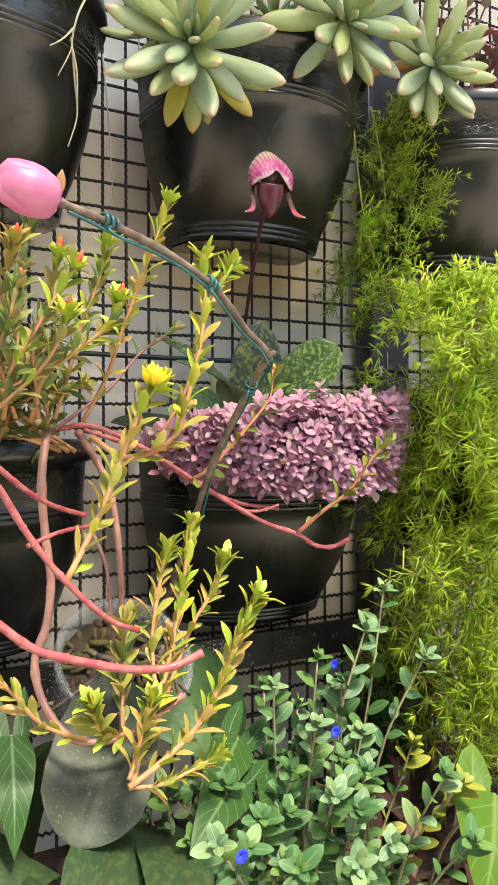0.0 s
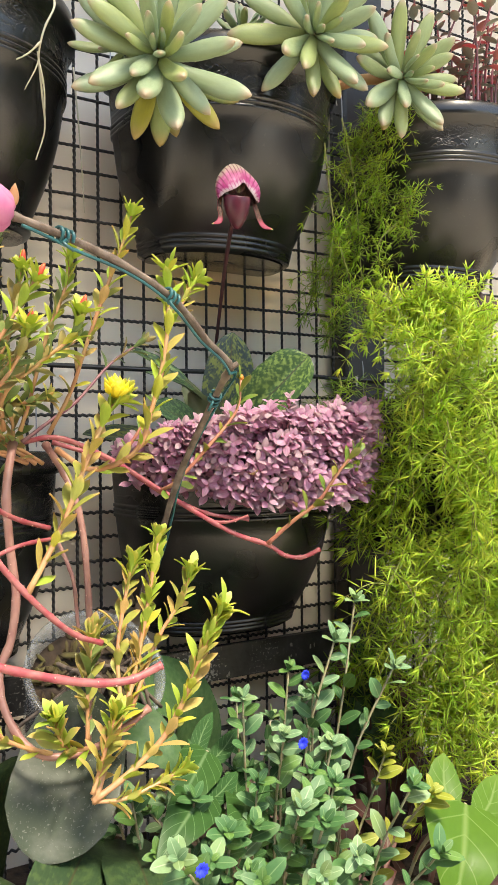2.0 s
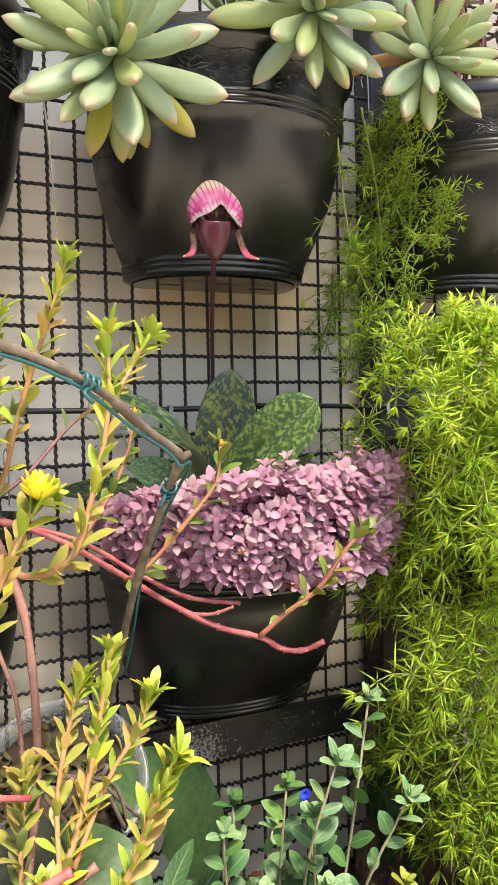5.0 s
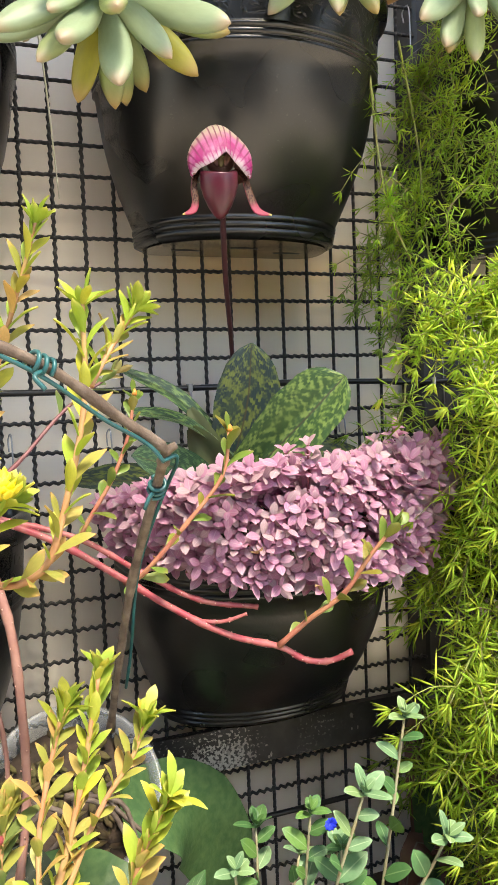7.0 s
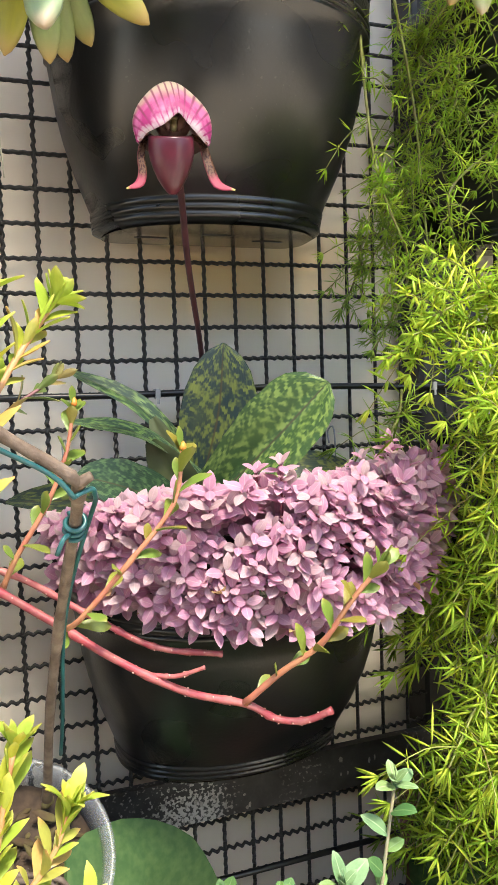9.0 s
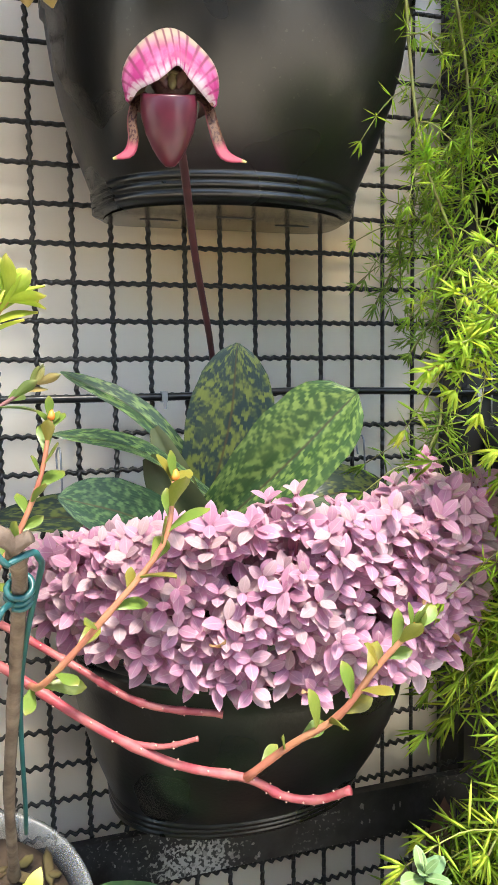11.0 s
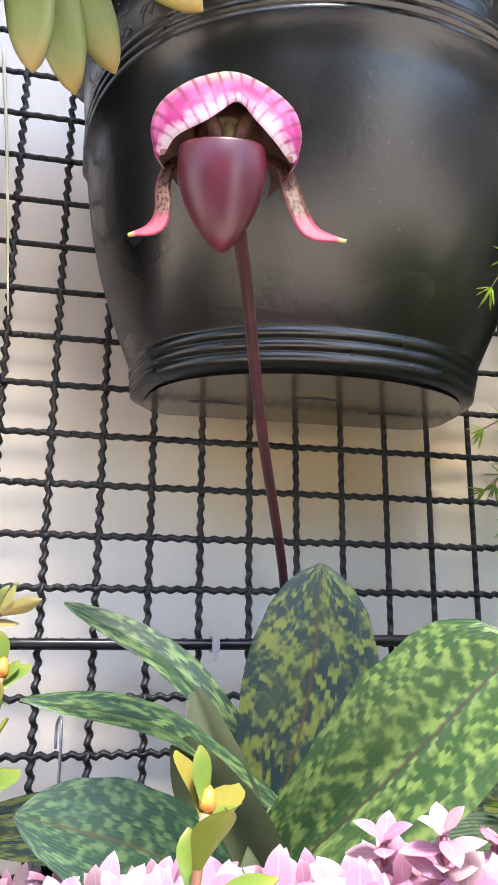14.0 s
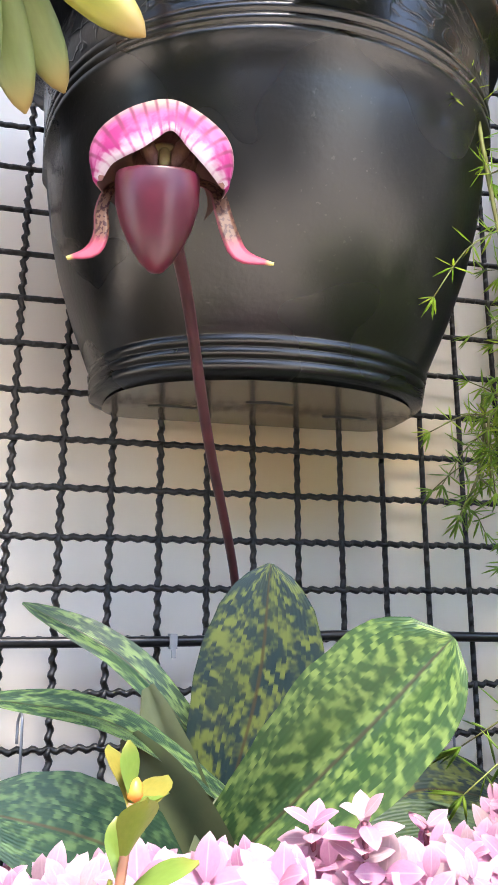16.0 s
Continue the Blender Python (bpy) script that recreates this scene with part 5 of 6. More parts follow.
for i in range(7):
    x, y = -0.13 + R.uniform(-0.03, 0.03), -0.125 + R.uniform(-0.03, 0.03)
    part("aerial_root", tube([(x, y, 0.378), (x + R.uniform(-0.02, 0.02), y - 0.01, 0.386), (x + R.uniform(-0.04, 0.04), y - R.uniform(0.0, 0.03), 0.372), (x + R.uniform(-0.04, 0.04), y - 0.01, 0.34)], 0.002, 0.0016, n=12), M_TWIG, moth)

cup = thing("clear_pot", "translucent grey plastic orchid pot filled with bark and moss", "flower pot")


def lathe(profile, centre, ring=40):
    v = [(centre[0] + r * math.cos(2 * math.pi * j / ring), centre[1] + r * math.sin(2 * math.pi * j / ring), centre[2] + h) for h, r in profile for j in range(ring)]
    f = [(i * ring + j, i * ring + (j + 1) % ring, (i + 1) * ring + (j + 1) % ring, (i + 1) * ring + j) for i in range(len(profile) - 1) for j in range(ring)]
    return np.array(v), f, np.array([(p[0], p[2]) for p in v])


CUP = Matrix.Translation((-0.122, -0.119, 0.373)) @ Matrix.Rotation(radians(46), 4, "X") @ Matrix.Scale(1.06, 4)


def in_cup(shape):
    b = Bag()
    b.add(shape, CUP)
    return b.shape()


part("body", in_cup(lathe([(-0.102, 0.002), (-0.102, 0.040), (-0.098, 0.043), (-0.022, 0.053), (-0.010, 0.0545), (-0.009, 0.0585), (-0.001, 0.059), (0.0, 0.0575), (-0.002, 0.0535), (-0.022, 0.0515), (-0.092, 0.041)], (0, 0, 0))), M_CLEAR, cup)
bark = Bag()
for i in range(150):
    a, q = R.uniform(0, 6.28), 0.049 * math.sqrt(R.random())
    bark.add(ball((0, 0, 0), R.uniform(0.004, 0.011), R.uniform(0.0015, 0.0035), R.uniform(0.0008, 0.0018), 4, 6), CUP @ pose(q * math.cos(a), q * math.sin(a), -0.024 + R.uniform(-0.006, 0.008), R.uniform(-40, 40), R.uniform(-40, 40), R.uniform(0, 180)))
part("bark_mulch", bark.shape(), M_MOSS, cup, "bark chips and moss")["kind"] = "stuff"
part("fill", in_cup(lathe([(-0.026, 0.0), (-0.024, 0.0505), (-0.097, 0.041)], (0, 0, 0))), M_SOIL, cup, "dark bark fill")


# ---- pink turtle vine ----
def sprig_mesh(seed):
    """A rosette tip of the vine: pairs of small pointed leaves round a short stem."""
    q = random.Random(seed)
    b = Bag()
    k = q.choice((6, 6, 8))
    for i in range(k):
        a = (i // 2) * 1.571 + (i % 2) * 3.1416 + q.uniform(-0.25, 0.25)
        e = 1.38 - 0.25 * (i // 2) + q.uniform(-0.25, 0.25)
        way = (math.cos(a) * math.sin(e), math.sin(a) * math.sin(e), math.cos(e))
        b.add(thin(q.uniform(0.0112, 0.0138) * (1 - 0.13 * (i // 2)), q.uniform(0.0062, 0.0074) * (1 - 0.10 * (i // 2)), 0.0006, q.uniform(-0.1, 0.6), 0.22, "petal", n=8), aim((0, 0, 0.0028 * (i // 2) - 0.004), way, (0, 0, 1)))
    v, f, uv = b.shape()
    return mesh("sprig", v, f, M_CAL, uv), b


SPRIGS = [sprig_mesh(s) for s in range(9)]
DRY = []
for bend in (1.4, -1.1, 2.0):
    v, f, uv = thin(0.010, 0.0050, 0.0006, bend, 0.5, "petal", n=6)
    DRY.append(mesh("dry_leaf", v, f, M_DRY, uv))
vine = thing("turtle_vine", "dense cushion of pink and mauve turtle vine spilling over its pot", "plant")
spots = []
tries = 0
while len(spots) < 560 and tries < 60000:
    tries += 1
    x = R.uniform(-0.088, 0.176)
    k = abs((x - 0.045) / 0.135)
    front = -0.215 + 0.088 * k ** 2.8
    top = 0.581 + 0.014 * max(0.0, min(1.0, (x - 0.08) / 0.05)) - 0.030 * max(0.0, (x - 0.14) / 0.04)
    top += 0.012 * max(0.0, 1 - k * k) - 0.010 * max(0.0, (-0.03 - x) / 0.06)
    low = 0.515 + 0.024 * k * k
    if R.random() < 0.62:
        # the apron that hangs over the rim
        z = R.uniform(low, top)
        y = front + 0.016 * (1 - (z - low) / (top - low)) ** 2 + R.uniform(-0.004, 0.010)
    else:
        d = (0.056 if x < 0.10 else 0.075) * R.random()
        y = front + d
        z = top + R.uniform(-0.008, 0.007) - 0.20 * d
    if noise.noise(Vector((x, y, z)) * 30) > 0.27:
        continue
    p = Vector((x, y, z))
    if all((p - s).length > 0.0100 for s in spots):
        spots.append(p)
rest = Bag()
for i, p in enumerate(spots):
    out = Vector((p.x - 0.048, (p.y + 0.05) * 1.0, 0.10)).normalized()
    low_k = max(0.0, min(1.0, (0.588 - p.z) / 0.07))
    way = (out * (0.25 + 0.3 * low_k) + Vector((-0.10, -0.72, 0.80 - 0.40 * low_k)) + Vector((R.uniform(-0.6, 0.6), R.uniform(-0.5, 0.35), R.uniform(-0.4, 0.4)))).normalized()
    m = Matrix.Translation(p) @ way.to_track_quat("Z", "Y").to_matrix().to_4x4() @ Matrix.Rotation(R.uniform(0, 6.28), 4, "Z") @ Matrix.Scale(R.uniform(0.85, 1.15), 4)
    me, bag = SPRIGS[R.randrange(9)]
    if i % 2 and i < 600:
        link("sprig", me, vine, m=m)
    else:
        rest.add(bag.shape(), m)
for i in range(260):
    p = R.choice(spots)
    under = (p - Vector((0.05, -0.06, 0.56))).normalized() * R.uniform(0.006, 0.012)
    m = Matrix.Translation(p - under + Vector((R.uniform(-0.006, 0.006), R.uniform(-0.004, 0.004), R.uniform(-0.006, 0.0)))) @ Vector((R.uniform(-0.5, 0.5), -0.7, 0.7)).to_track_quat("Z", "Y").to_matrix().to_4x4() @ Matrix.Rotation(R.uniform(0, 6.28), 4, "Z")
    rest.add(SPRIGS[R.randrange(9)][1].shape(), m)
part("sprig_mass", rest.shape(), M_CAL, vine)["kind"] = "stuff"
stems = Bag()
for i in range(0, len(spots), 2):
    p = spots[i]
    root = (0.048 + (p.x - 0.048) * 0.55, -0.06 + (p.y + 0.06) * 0.55, 0.540)
    stems.add(tube([root, ((root[0] + p.x) / 2, (root[1] + p.y) / 2 - 0.004, (root[2] + p.z) / 2 + 0.012), tuple(p)], 0.0009, 0.0006, n=6, ring=5))
part("stem_tangle", stems.shape(), M_CAL_STEM, vine, "thin dark red stems")["kind"] = "stuff"
for x, y, z in ((0.025, -0.204, 0.609), (0.018, -0.184, 0.603), (0.059, -0.169, 0.597), (0.094, -0.168, 0.605), (0.131, -0.140, 0.603), (0.141, -0.120, 0.610), (0.152, -0.132, 0.598), (0.170, -0.118, 0.586)):
    st = part("tall_stem", tube([(x, y + 0.014, 0.56), (x + 0.002, y + 0.006, 0.58), (x, y, z)], 0.0009, n=8, ring=5), M_CAL_STEM, vine)
    for k in range(3):
        link("sprig", SPRIGS[R.randrange(9)][0], st, m=Matrix.Translation((x, y + 0.0012 * k, z - 0.0085 * k)) @ Vector((R.uniform(-0.3, 0.2), -0.4, 0.9)).to_track_quat("Z", "Y").to_matrix().to_4x4() @ Matrix.Rotation(k * 1.3, 4, "Z") @ Matrix.Scale(0.90 - 0.04 * k, 4))
for k in range(26):
    p = spots[(k * 17 + 5) % len(spots)]
    link("dry_leaf", DRY[k % 3], vine, "curled brown dead leaf" if k < 3 else "", Matrix.Translation(p + Vector((R.uniform(-0.004, 0.004), -0.003, -0.004))) @ pose(0, 0, 0, R.uniform(0, 360), R.uniform(0, 360), R.uniform(0, 360)))
part("root_mat", ball((0.050, -0.085, 0.538), 0.112, 0.085, 0.018, 8, 24), M_SOIL, vine, "dark tangle of roots and soil")


# ---- asparagus fern ----
NEEDLE = [(0, 0, 0), (0.25, 0.5, 0.1), (0.25, -0.5, 0.1), (0.70, 0.42, 0.1), (0.70, -0.42, 0.1), (1, 0, 0), (0.5, 0, -0.25)]
NEEDLE_F = [(0, 1, 3, 5, 4, 2), (0, 6, 1), (1, 6, 3), (3, 6, 5), (5, 6, 4), (4, 6, 2), (2, 6, 0)]
NEEDLE_UV = [(0, 0)] * 7


def needles_on(bag, pts, n_nodes, length, per, width=0.0015, start=0.05):
    """Whorls of narrow flat needles along a stem, fanned out evenly and a little forward."""
    c = spline(pts, 40)
    for i in range(n_nodes):
        s = start + (1 - start) * i / max(1, n_nodes - 1)
        k = min(int(s * 40), 39)
        o = c[k] + (c[k + 1] - c[k]) * (s * 40 - k)
        t = Vector(c[k + 1] - c[k]).normalized()
        side0 = t.orthogonal().normalized()
        a0 = R.uniform(0, 6.283)
        for j in range(per + (2 if s > 0.93 else 0)):
            side = Matrix.Rotation(a0 + 6.283 * j / per + R.uniform(-0.4, 0.4), 3, t) @ side0
            e = R.uniform(1.0, 1.65) if s < 0.93 else R.uniform(0.15, 0.9)
            way = t * math.cos(e) + side * math.sin(e)
            l = length * R.uniform(0.75, 1.15) * (1 - 0.3 * s * s)
            m = aim(o, way, (R.uniform(-0.6, 0.6), -0.8, 0.8)) @ Matrix.Diagonal((l, width, width, 1))
            bag.add((NEEDLE, NEEDLE_F, NEEDLE_UV), m)


def frond(plant, pts, length=0.014, branches=9, branch=0.05, material=M_ASP, nodes=22, per=3, bare=0.2, gap=0.0085, width=0.0015):
    """An arching stem set with side branchlets and whorls of flat needles."""
    st = part("frond", tube(pts, 0.0011, 0.0006, n=24, ring=6), M_ASP_STEM, plant)
    bag = Bag()
    c = spline(pts, 40)
    needles_on(bag, pts, nodes, length, per, width, bare)
    twigs = Bag()
    for b in range(branches):
        s = bare + (0.98 - bare) * b / branches + R.uniform(-0.02, 0.02)
        k = min(int(s * 40), 38)
        o = Vector(c[k])
        t = Vector(c[k + 1] - c[k]).normalized()
        side = Matrix.Rotation(b * 2.6 + R.uniform(-0.6, 0.6), 3, t) @ t.orthogonal().normalized()
        side = (side + Vector((-0.15, -0.5, 0.15))).normalized()
        l = branch * R.uniform(0.55, 1.2) * (1 - 0.35 * s)
        mid = o + (t * 0.35 + side * 0.6) * l * 0.6
        end = o + (t * 0.6 + side * 0.75) * l + Vector((0, 0, -0.12 * l))
        p2 = [tuple(o), tuple(mid), tuple(end)]
        twigs.add(tube(p2, 0.0005, 0.0003, n=6, ring=4))
        needles_on(bag, p2, max(4, int(l / gap)), length * 0.95, per, width, 0.1)
    part("branchlet_mass", twigs.shape(), M_ASP_STEM, st)["kind"] = "stuff"
    part("needle_mass", bag.shape(), material, st)["kind"] = "stuff"
    return st


fern = thing("asparagus_fern", "bushy yellow-green asparagus fern cascading from a wall pot", "plant")
# bright young plume reaching out of the pot
for pts in ([(0.26, -0.12, 0.62), (0.19, -0.20, 0.665), (0.13, -0.245, 0.665), (0.090, -0.268, 0.632)],
            [(0.26, -0.12, 0.62), (0.19, -0.19, 0.670), (0.12, -0.220, 0.682), (0.068, -0.228, 0.664)],
            [(0.26, -0.12, 0.62), (0.20, -0.19, 0.680), (0.14, -0.225, 0.700), (0.086, -0.238, 0.684)],
            [(0.27, -0.12, 0.62), (0.22, -0.19, 0.680), (0.17, -0.225, 0.708), (0.130, -0.240, 0.704)],
            [(0.28, -0.12, 0.62), (0.24, -0.19, 0.685), (0.19, -0.230, 0.708), (0.155, -0.244, 0.706)],
            [(0.28, -0.12, 0.62), (0.25, -0.19, 0.680), (0.20, -0.240, 0.690), (0.165, -0.255, 0.672)],
            [(0.28, -0.12, 0.62), (0.25, -0.20, 0.665), (0.19, -0.250, 0.668), (0.135, -0.272, 0.650)]):
    frond(fern, [(x + 0.010, y, z) for x, y, z in pts], 0.0165, 10, 0.050, M_ASP_YOUNG, 20, 5, 0.40, 0.0050, 0.0018)
for x, y in ((0.24, -0.12), (0.28, -0.16), (0.32, -0.12), (0.36, -0.17), (0.40, -0.12)):
    part("frond", tube([(x + 0.03, -0.10, 0.60), (x, y - 0.06, 0.64), (x - 0.02, y - 0.06, 0.50), (x - 0.02, y - 0.03, 0.27)], 0.0013, 0.0008, n=24, ring=6), M_ASP_STEM, fern)
for i in range(100):
    z = 0.612 - 0.385 * (i + 0.5) / 100
    k = (i * 0.618034) % 1.0
    ex = 0.112 + 0.32 * k + R.uniform(-0.012, 0.012)
    if ex > 0.19 and z > 0.54:
        z -= 0.02
    if z > 0.45:
        ex = max(ex, 0.140)
    if z < 0.36:
        ex = max(ex, 0.125 + (0.36 - z) * 0.55)
    ey = -0.19 - 0.10 * R.random() if k > 0.12 else R.uniform(-0.25, -0.11)
    o = (0.20 + 0.55 * (ex - 0.11), -0.15 + R.uniform(-0.03, 0.02), z + R.uniform(0.02, 0.06))
    mid = (o[0] * 0.45 + ex * 0.55, (o[1] + ey) / 2 - 0.012, z + R.uniform(0.025, 0.05))
    frond(fern, [o, mid, (ex, ey, z)], 0.0265, 7, 0.070, M_ASP_YOUNG if R.random() < 0.75 else M_ASP, 7, 5, 0.2, 0.0135, 0.0015)
for i in range(14):
    ex = 0.20 + 0.24 * (i + 0.5) / 14
    z = 0.615 + 0.05 * ((i * 0.618034) % 1.0)
    frond(fern, [(ex + 0.03, -0.11, 0.60), (ex + 0.012, -0.17, z + 0.012), (ex - 0.015, -0.215, z)], 0.019, 7, 0.055, M_ASP_YOUNG if i % 2 else M_ASP, 9, 5, 0.1)
for i in range(46):
    z = 0.60 - 0.38 * (i + 0.5) / 46
    ex = 0.150 + 0.30 * ((i * 0.618034) % 1.0)
    ey = R.uniform(-0.16, -0.05)
    frond(fern, [(ex + 0.04, ey + 0.03, z + 0.05), (ex + 0.015, ey - 0.005, z + 0.03), (ex, ey, z)], 0.024, 6, 0.060, M_ASP_DARK, 8, 3)
back = thing("asparagus_fern", "thin dark green asparagus fern trailing down the mesh", "plant")
for i in range(26):
    z = 0.93 - 0.27 * (i + 0.5) / 26
    ex = R.uniform(0.140, 0.245)
    if z > 0.8:
        ex = max(ex, 0.180 + (z - 0.8) * 0.25)
    y0 = R.uniform(-0.145, -0.04)
    frond(back, [(ex + R.uniform(0.0, 0.05 if z < 0.8 else 0.015), y0 + 0.02, z + R.uniform(0.04, 0.08)), (ex + R.uniform(-0.005, 0.02), y0 - 0.01, z + 0.03), (ex + R.uniform(-0.012, 0.005), y0, z)], 0.0140, 7, 0.040, M_ASP if i % 3 else M_ASP_DARK, 8, 5, 0.2, 0.0095, 0.0012)
knot = Bag()
needles_on(knot, [(0.132, -0.130, 0.790), (0.131, -0.136, 0.784), (0.129, -0.140, 0.778)], 9, 0.014, 6)
part("needle_tuft", knot.shape(), M_ASP, back, "bright star-shaped tuft of needles")["kind"] = "stuff"
frond(back, [(0.130, -0.11, 0.93), (0.124, -0.128, 0.85), (0.131, -0.133, 0.784), (0.165, -0.115, 0.735), (0.185, -0.10, 0.69)], 0.0140, 11, 0.042, M_ASP, 9, 5, 0.12, 0.0085, 0.0012)
frond(back, [(0.165, -0.10, 0.92), (0.170, -0.115, 0.84), (0.180, -0.110, 0.77), (0.195, -0.10, 0.70)], 0.0140, 12, 0.042, M_ASP, 9, 5, 0.1, 0.0085, 0.0012)


for x, y, z in ((0.318, -0.20, 0.715), (0.306, -0.22, 0.690)):
    frond(fern, [(x + 0.05, y + 0.06, z - 0.06), (x + 0.03, y + 0.02, z - 0.01), (x, y, z)], 0.019, 8, 0.030, M_ASP_YOUNG, 12, 4, 0.3)


# ---- ghost plant succulents ----
SUCC, SUCC_OLD = [], []
for material, kept in ((M_SUCC, SUCC), (M_SUCC_OLD, SUCC_OLD)):
    for w, bend in ((0.250, -0.30), (0.270, -0.10), (0.255, 0.15), (0.260, -0.50)):
        v, f, uv = blade(1.0, w, 0.145, bend, 0.08, "finger", n=20, ring=12)
        kept.append(mesh("leaf", v, f, material, uv))



def rosette(centre, face, size, count, root, label, seed, hanging=()):
    """A rosette of thick blunt leaves, small and upright inside, long and spread outside."""
    q = random.Random(seed)
    plant = thing("succulent", label, "succulent", group="ghost plant rosettes")
    z = Vector(face).normalized()
    x = z.orthogonal().normalized()
    y = z.cross(x)
    c = Vector(centre)
    part("stem", tube([root, tuple((Vector(root) + c) / 2 - z * 0.01 + Vector((0, 0, 0.012))), tuple(c - z * 0.004)], 0.005, 0.006, n=14), M_TAN, plant)
    for i in range(count):
        s = (i + 0.5) / count
        a = i * 2.39996 + q.uniform(-0.12, 0.12)
        e = 0.22 + 1.42 * s ** 0.70 + q.uniform(-0.10, 0.10)
        l = size * (0.36 + 0.70 * min(1.0, s * 1.9) ** 0.8) * q.uniform(0.86, 1.1)
        side = x * math.cos(a) + y * math.sin(a)
        way = z * math.cos(e) + side * math.sin(e)
        if way.z < 0:
            way = (way + Vector((0, 0, -0.08))).normalized()
        o = c + side * 0.005 * (0.4 + s) - z * 0.016 * s
        link("leaf", SUCC[q.randrange(4)], plant, m=aim(o, way, z * 1.0 - side * 0.2 * math.cos(e), l))
    # old leaves that hang below the head
    for tip in hanging:
        o = c - z * 0.012 + (Vector(tip) - c) * 0.08
        link("leaf", SUCC_OLD[q.randrange(2)], plant, m=aim(o, Vector(tip) - o, z, (Vector(tip) - o).length))
    return plant


rosette((-0.096, -0.200, 0.887), (-0.42, -0.88, 0.14), 0.068, 28, (-0.01, -0.12, 0.93), "large pale blue-green rosette succulent leaning over its pot", 3,
        [(-0.082, -0.172, 0.820), (-0.058, -0.152, 0.841), (-0.034, -0.186, 0.839), (-0.010, -0.165, 0.872), (-0.104, -0.170, 0.822), (-0.070, -0.150, 0.832)])
rosette((0.066, -0.195, 0.946), (-0.20, -0.92, -0.05), 0.068, 24, (0.06, -0.10, 0.93), "pale green rosette succulent with blushed tips drooping over the rim", 5,
        [(0.066, -0.185, 0.888), (0.090, -0.190, 0.886)])
rosette((0.184, -0.182, 0.938), (-0.15, -0.94, 0.0), 0.062, 24, (0.12, -0.09, 0.93), "pale yellowish green rosette succulent hanging over the rim", 8,
        [(0.160, -0.165, 0.880), (0.186, -0.170, 0.884)])
rosette((0.020, -0.140, 0.965), (-0.2, -0.5, 0.9), 0.035, 18, (0.03, -0.09, 0.935), "small green rosette succulent between larger ones", 11)
rosette((-0.11, -0.15, 0.915), (-0.7, -0.3, 0.3), 0.045, 16, (-0.03, -0.07, 0.935), "dull green rosette succulent behind the large one", 14)


# ---- red-stemmed plant in the far pot ----
ires = thing("red_stemmed_plant", "upright red-stemmed plant with grey-green and scarlet leaves", "plant")
IRES = [mesh("leaf", *thin(0.028, 0.013, 0.0007, b, 0.25, "egg", n=6)[:2], M_IRES, thin(0.028, 0.013, 0.0007, b, 0.25, "egg", n=6)[2]) for b in (0.3, 0.7)]
for i in range(44):
    x, y = 0.345 + R.uniform(-0.09, 0.10), -0.08 + R.uniform(-0.07, 0.05)
    h = R.uniform(0.06, 0.14)
    top = (x + R.uniform(-0.02, 0.02), y - R.uniform(0.0, 0.03), 0.94 + h)
    st = part("stem", tube([(x, y, 0.93), (x, y, 0.95 + h * 0.4), top], 0.0016, 0.001, n=8, ring=6), M_PURPLE if i % 3 else M_RED, ires)
    for k in range(7):
        a = k * 2.4 + i
        link("leaf", IRES[k % 2], st, m=aim(Vector((x, y, 0.95 + h * 0.4)).lerp(Vector(top), k / 6), (math.cos(a), math.sin(a), 0.5), (0, 0, 1), R.uniform(0.5, 0.95)))

# dry roots over the left pot
roots = thing("dry_roots", "thin pale dry roots hanging down a black pot", "roots")
for pts in ([(-0.157, -0.12, 0.950), (-0.161, -0.14, 0.927), (-0.169, -0.141, 0.908), (-0.172, -0.136, 0.894), (-0.173, -0.131, 0.880), (-0.182, -0.126, 0.860)],
            [(-0.172, -0.137, 0.896), (-0.182, -0.136, 0.885), (-0.194, -0.134, 0.877)],
            [(-0.172, -0.132, 0.884), (-0.166, -0.126, 0.866), (-0.163, -0.118, 0.845)],
            [(-0.173, -0.134, 0.890), (-0.166, -0.121, 0.860), (-0.161, -0.110, 0.837), (-0.167, -0.104, 0.812)],
            [(-0.110, -0.03, 0.94), (-0.104, -0.028, 0.88), (-0.098, -0.025, 0.80)]):
    part("root", tube([(x - 0.004, y - 0.010, z) if y < -0.05 else (x, y, z) for x, y, z in pts], 0.0011, 0.0005, n=24, ring=5, wobble=0.3), M_PALE_ROOT, roots)


# ---- blue daze ----
EVO = [mesh("leaf", *thin(l, w, 0.0007, b, 0.20, "oval", n=10)[:2], mt, thin(l, w, 0.0007, b, 0.20, "oval", n=10)[2])
       for mt in (M_EVO, M_EVO_YOUNG, M_EVO_YELLOW) for l, w, b in ((0.020, 0.0108, 0.35), (0.023, 0.0118, 0.15), (0.0175, 0.0102, 0.6))]


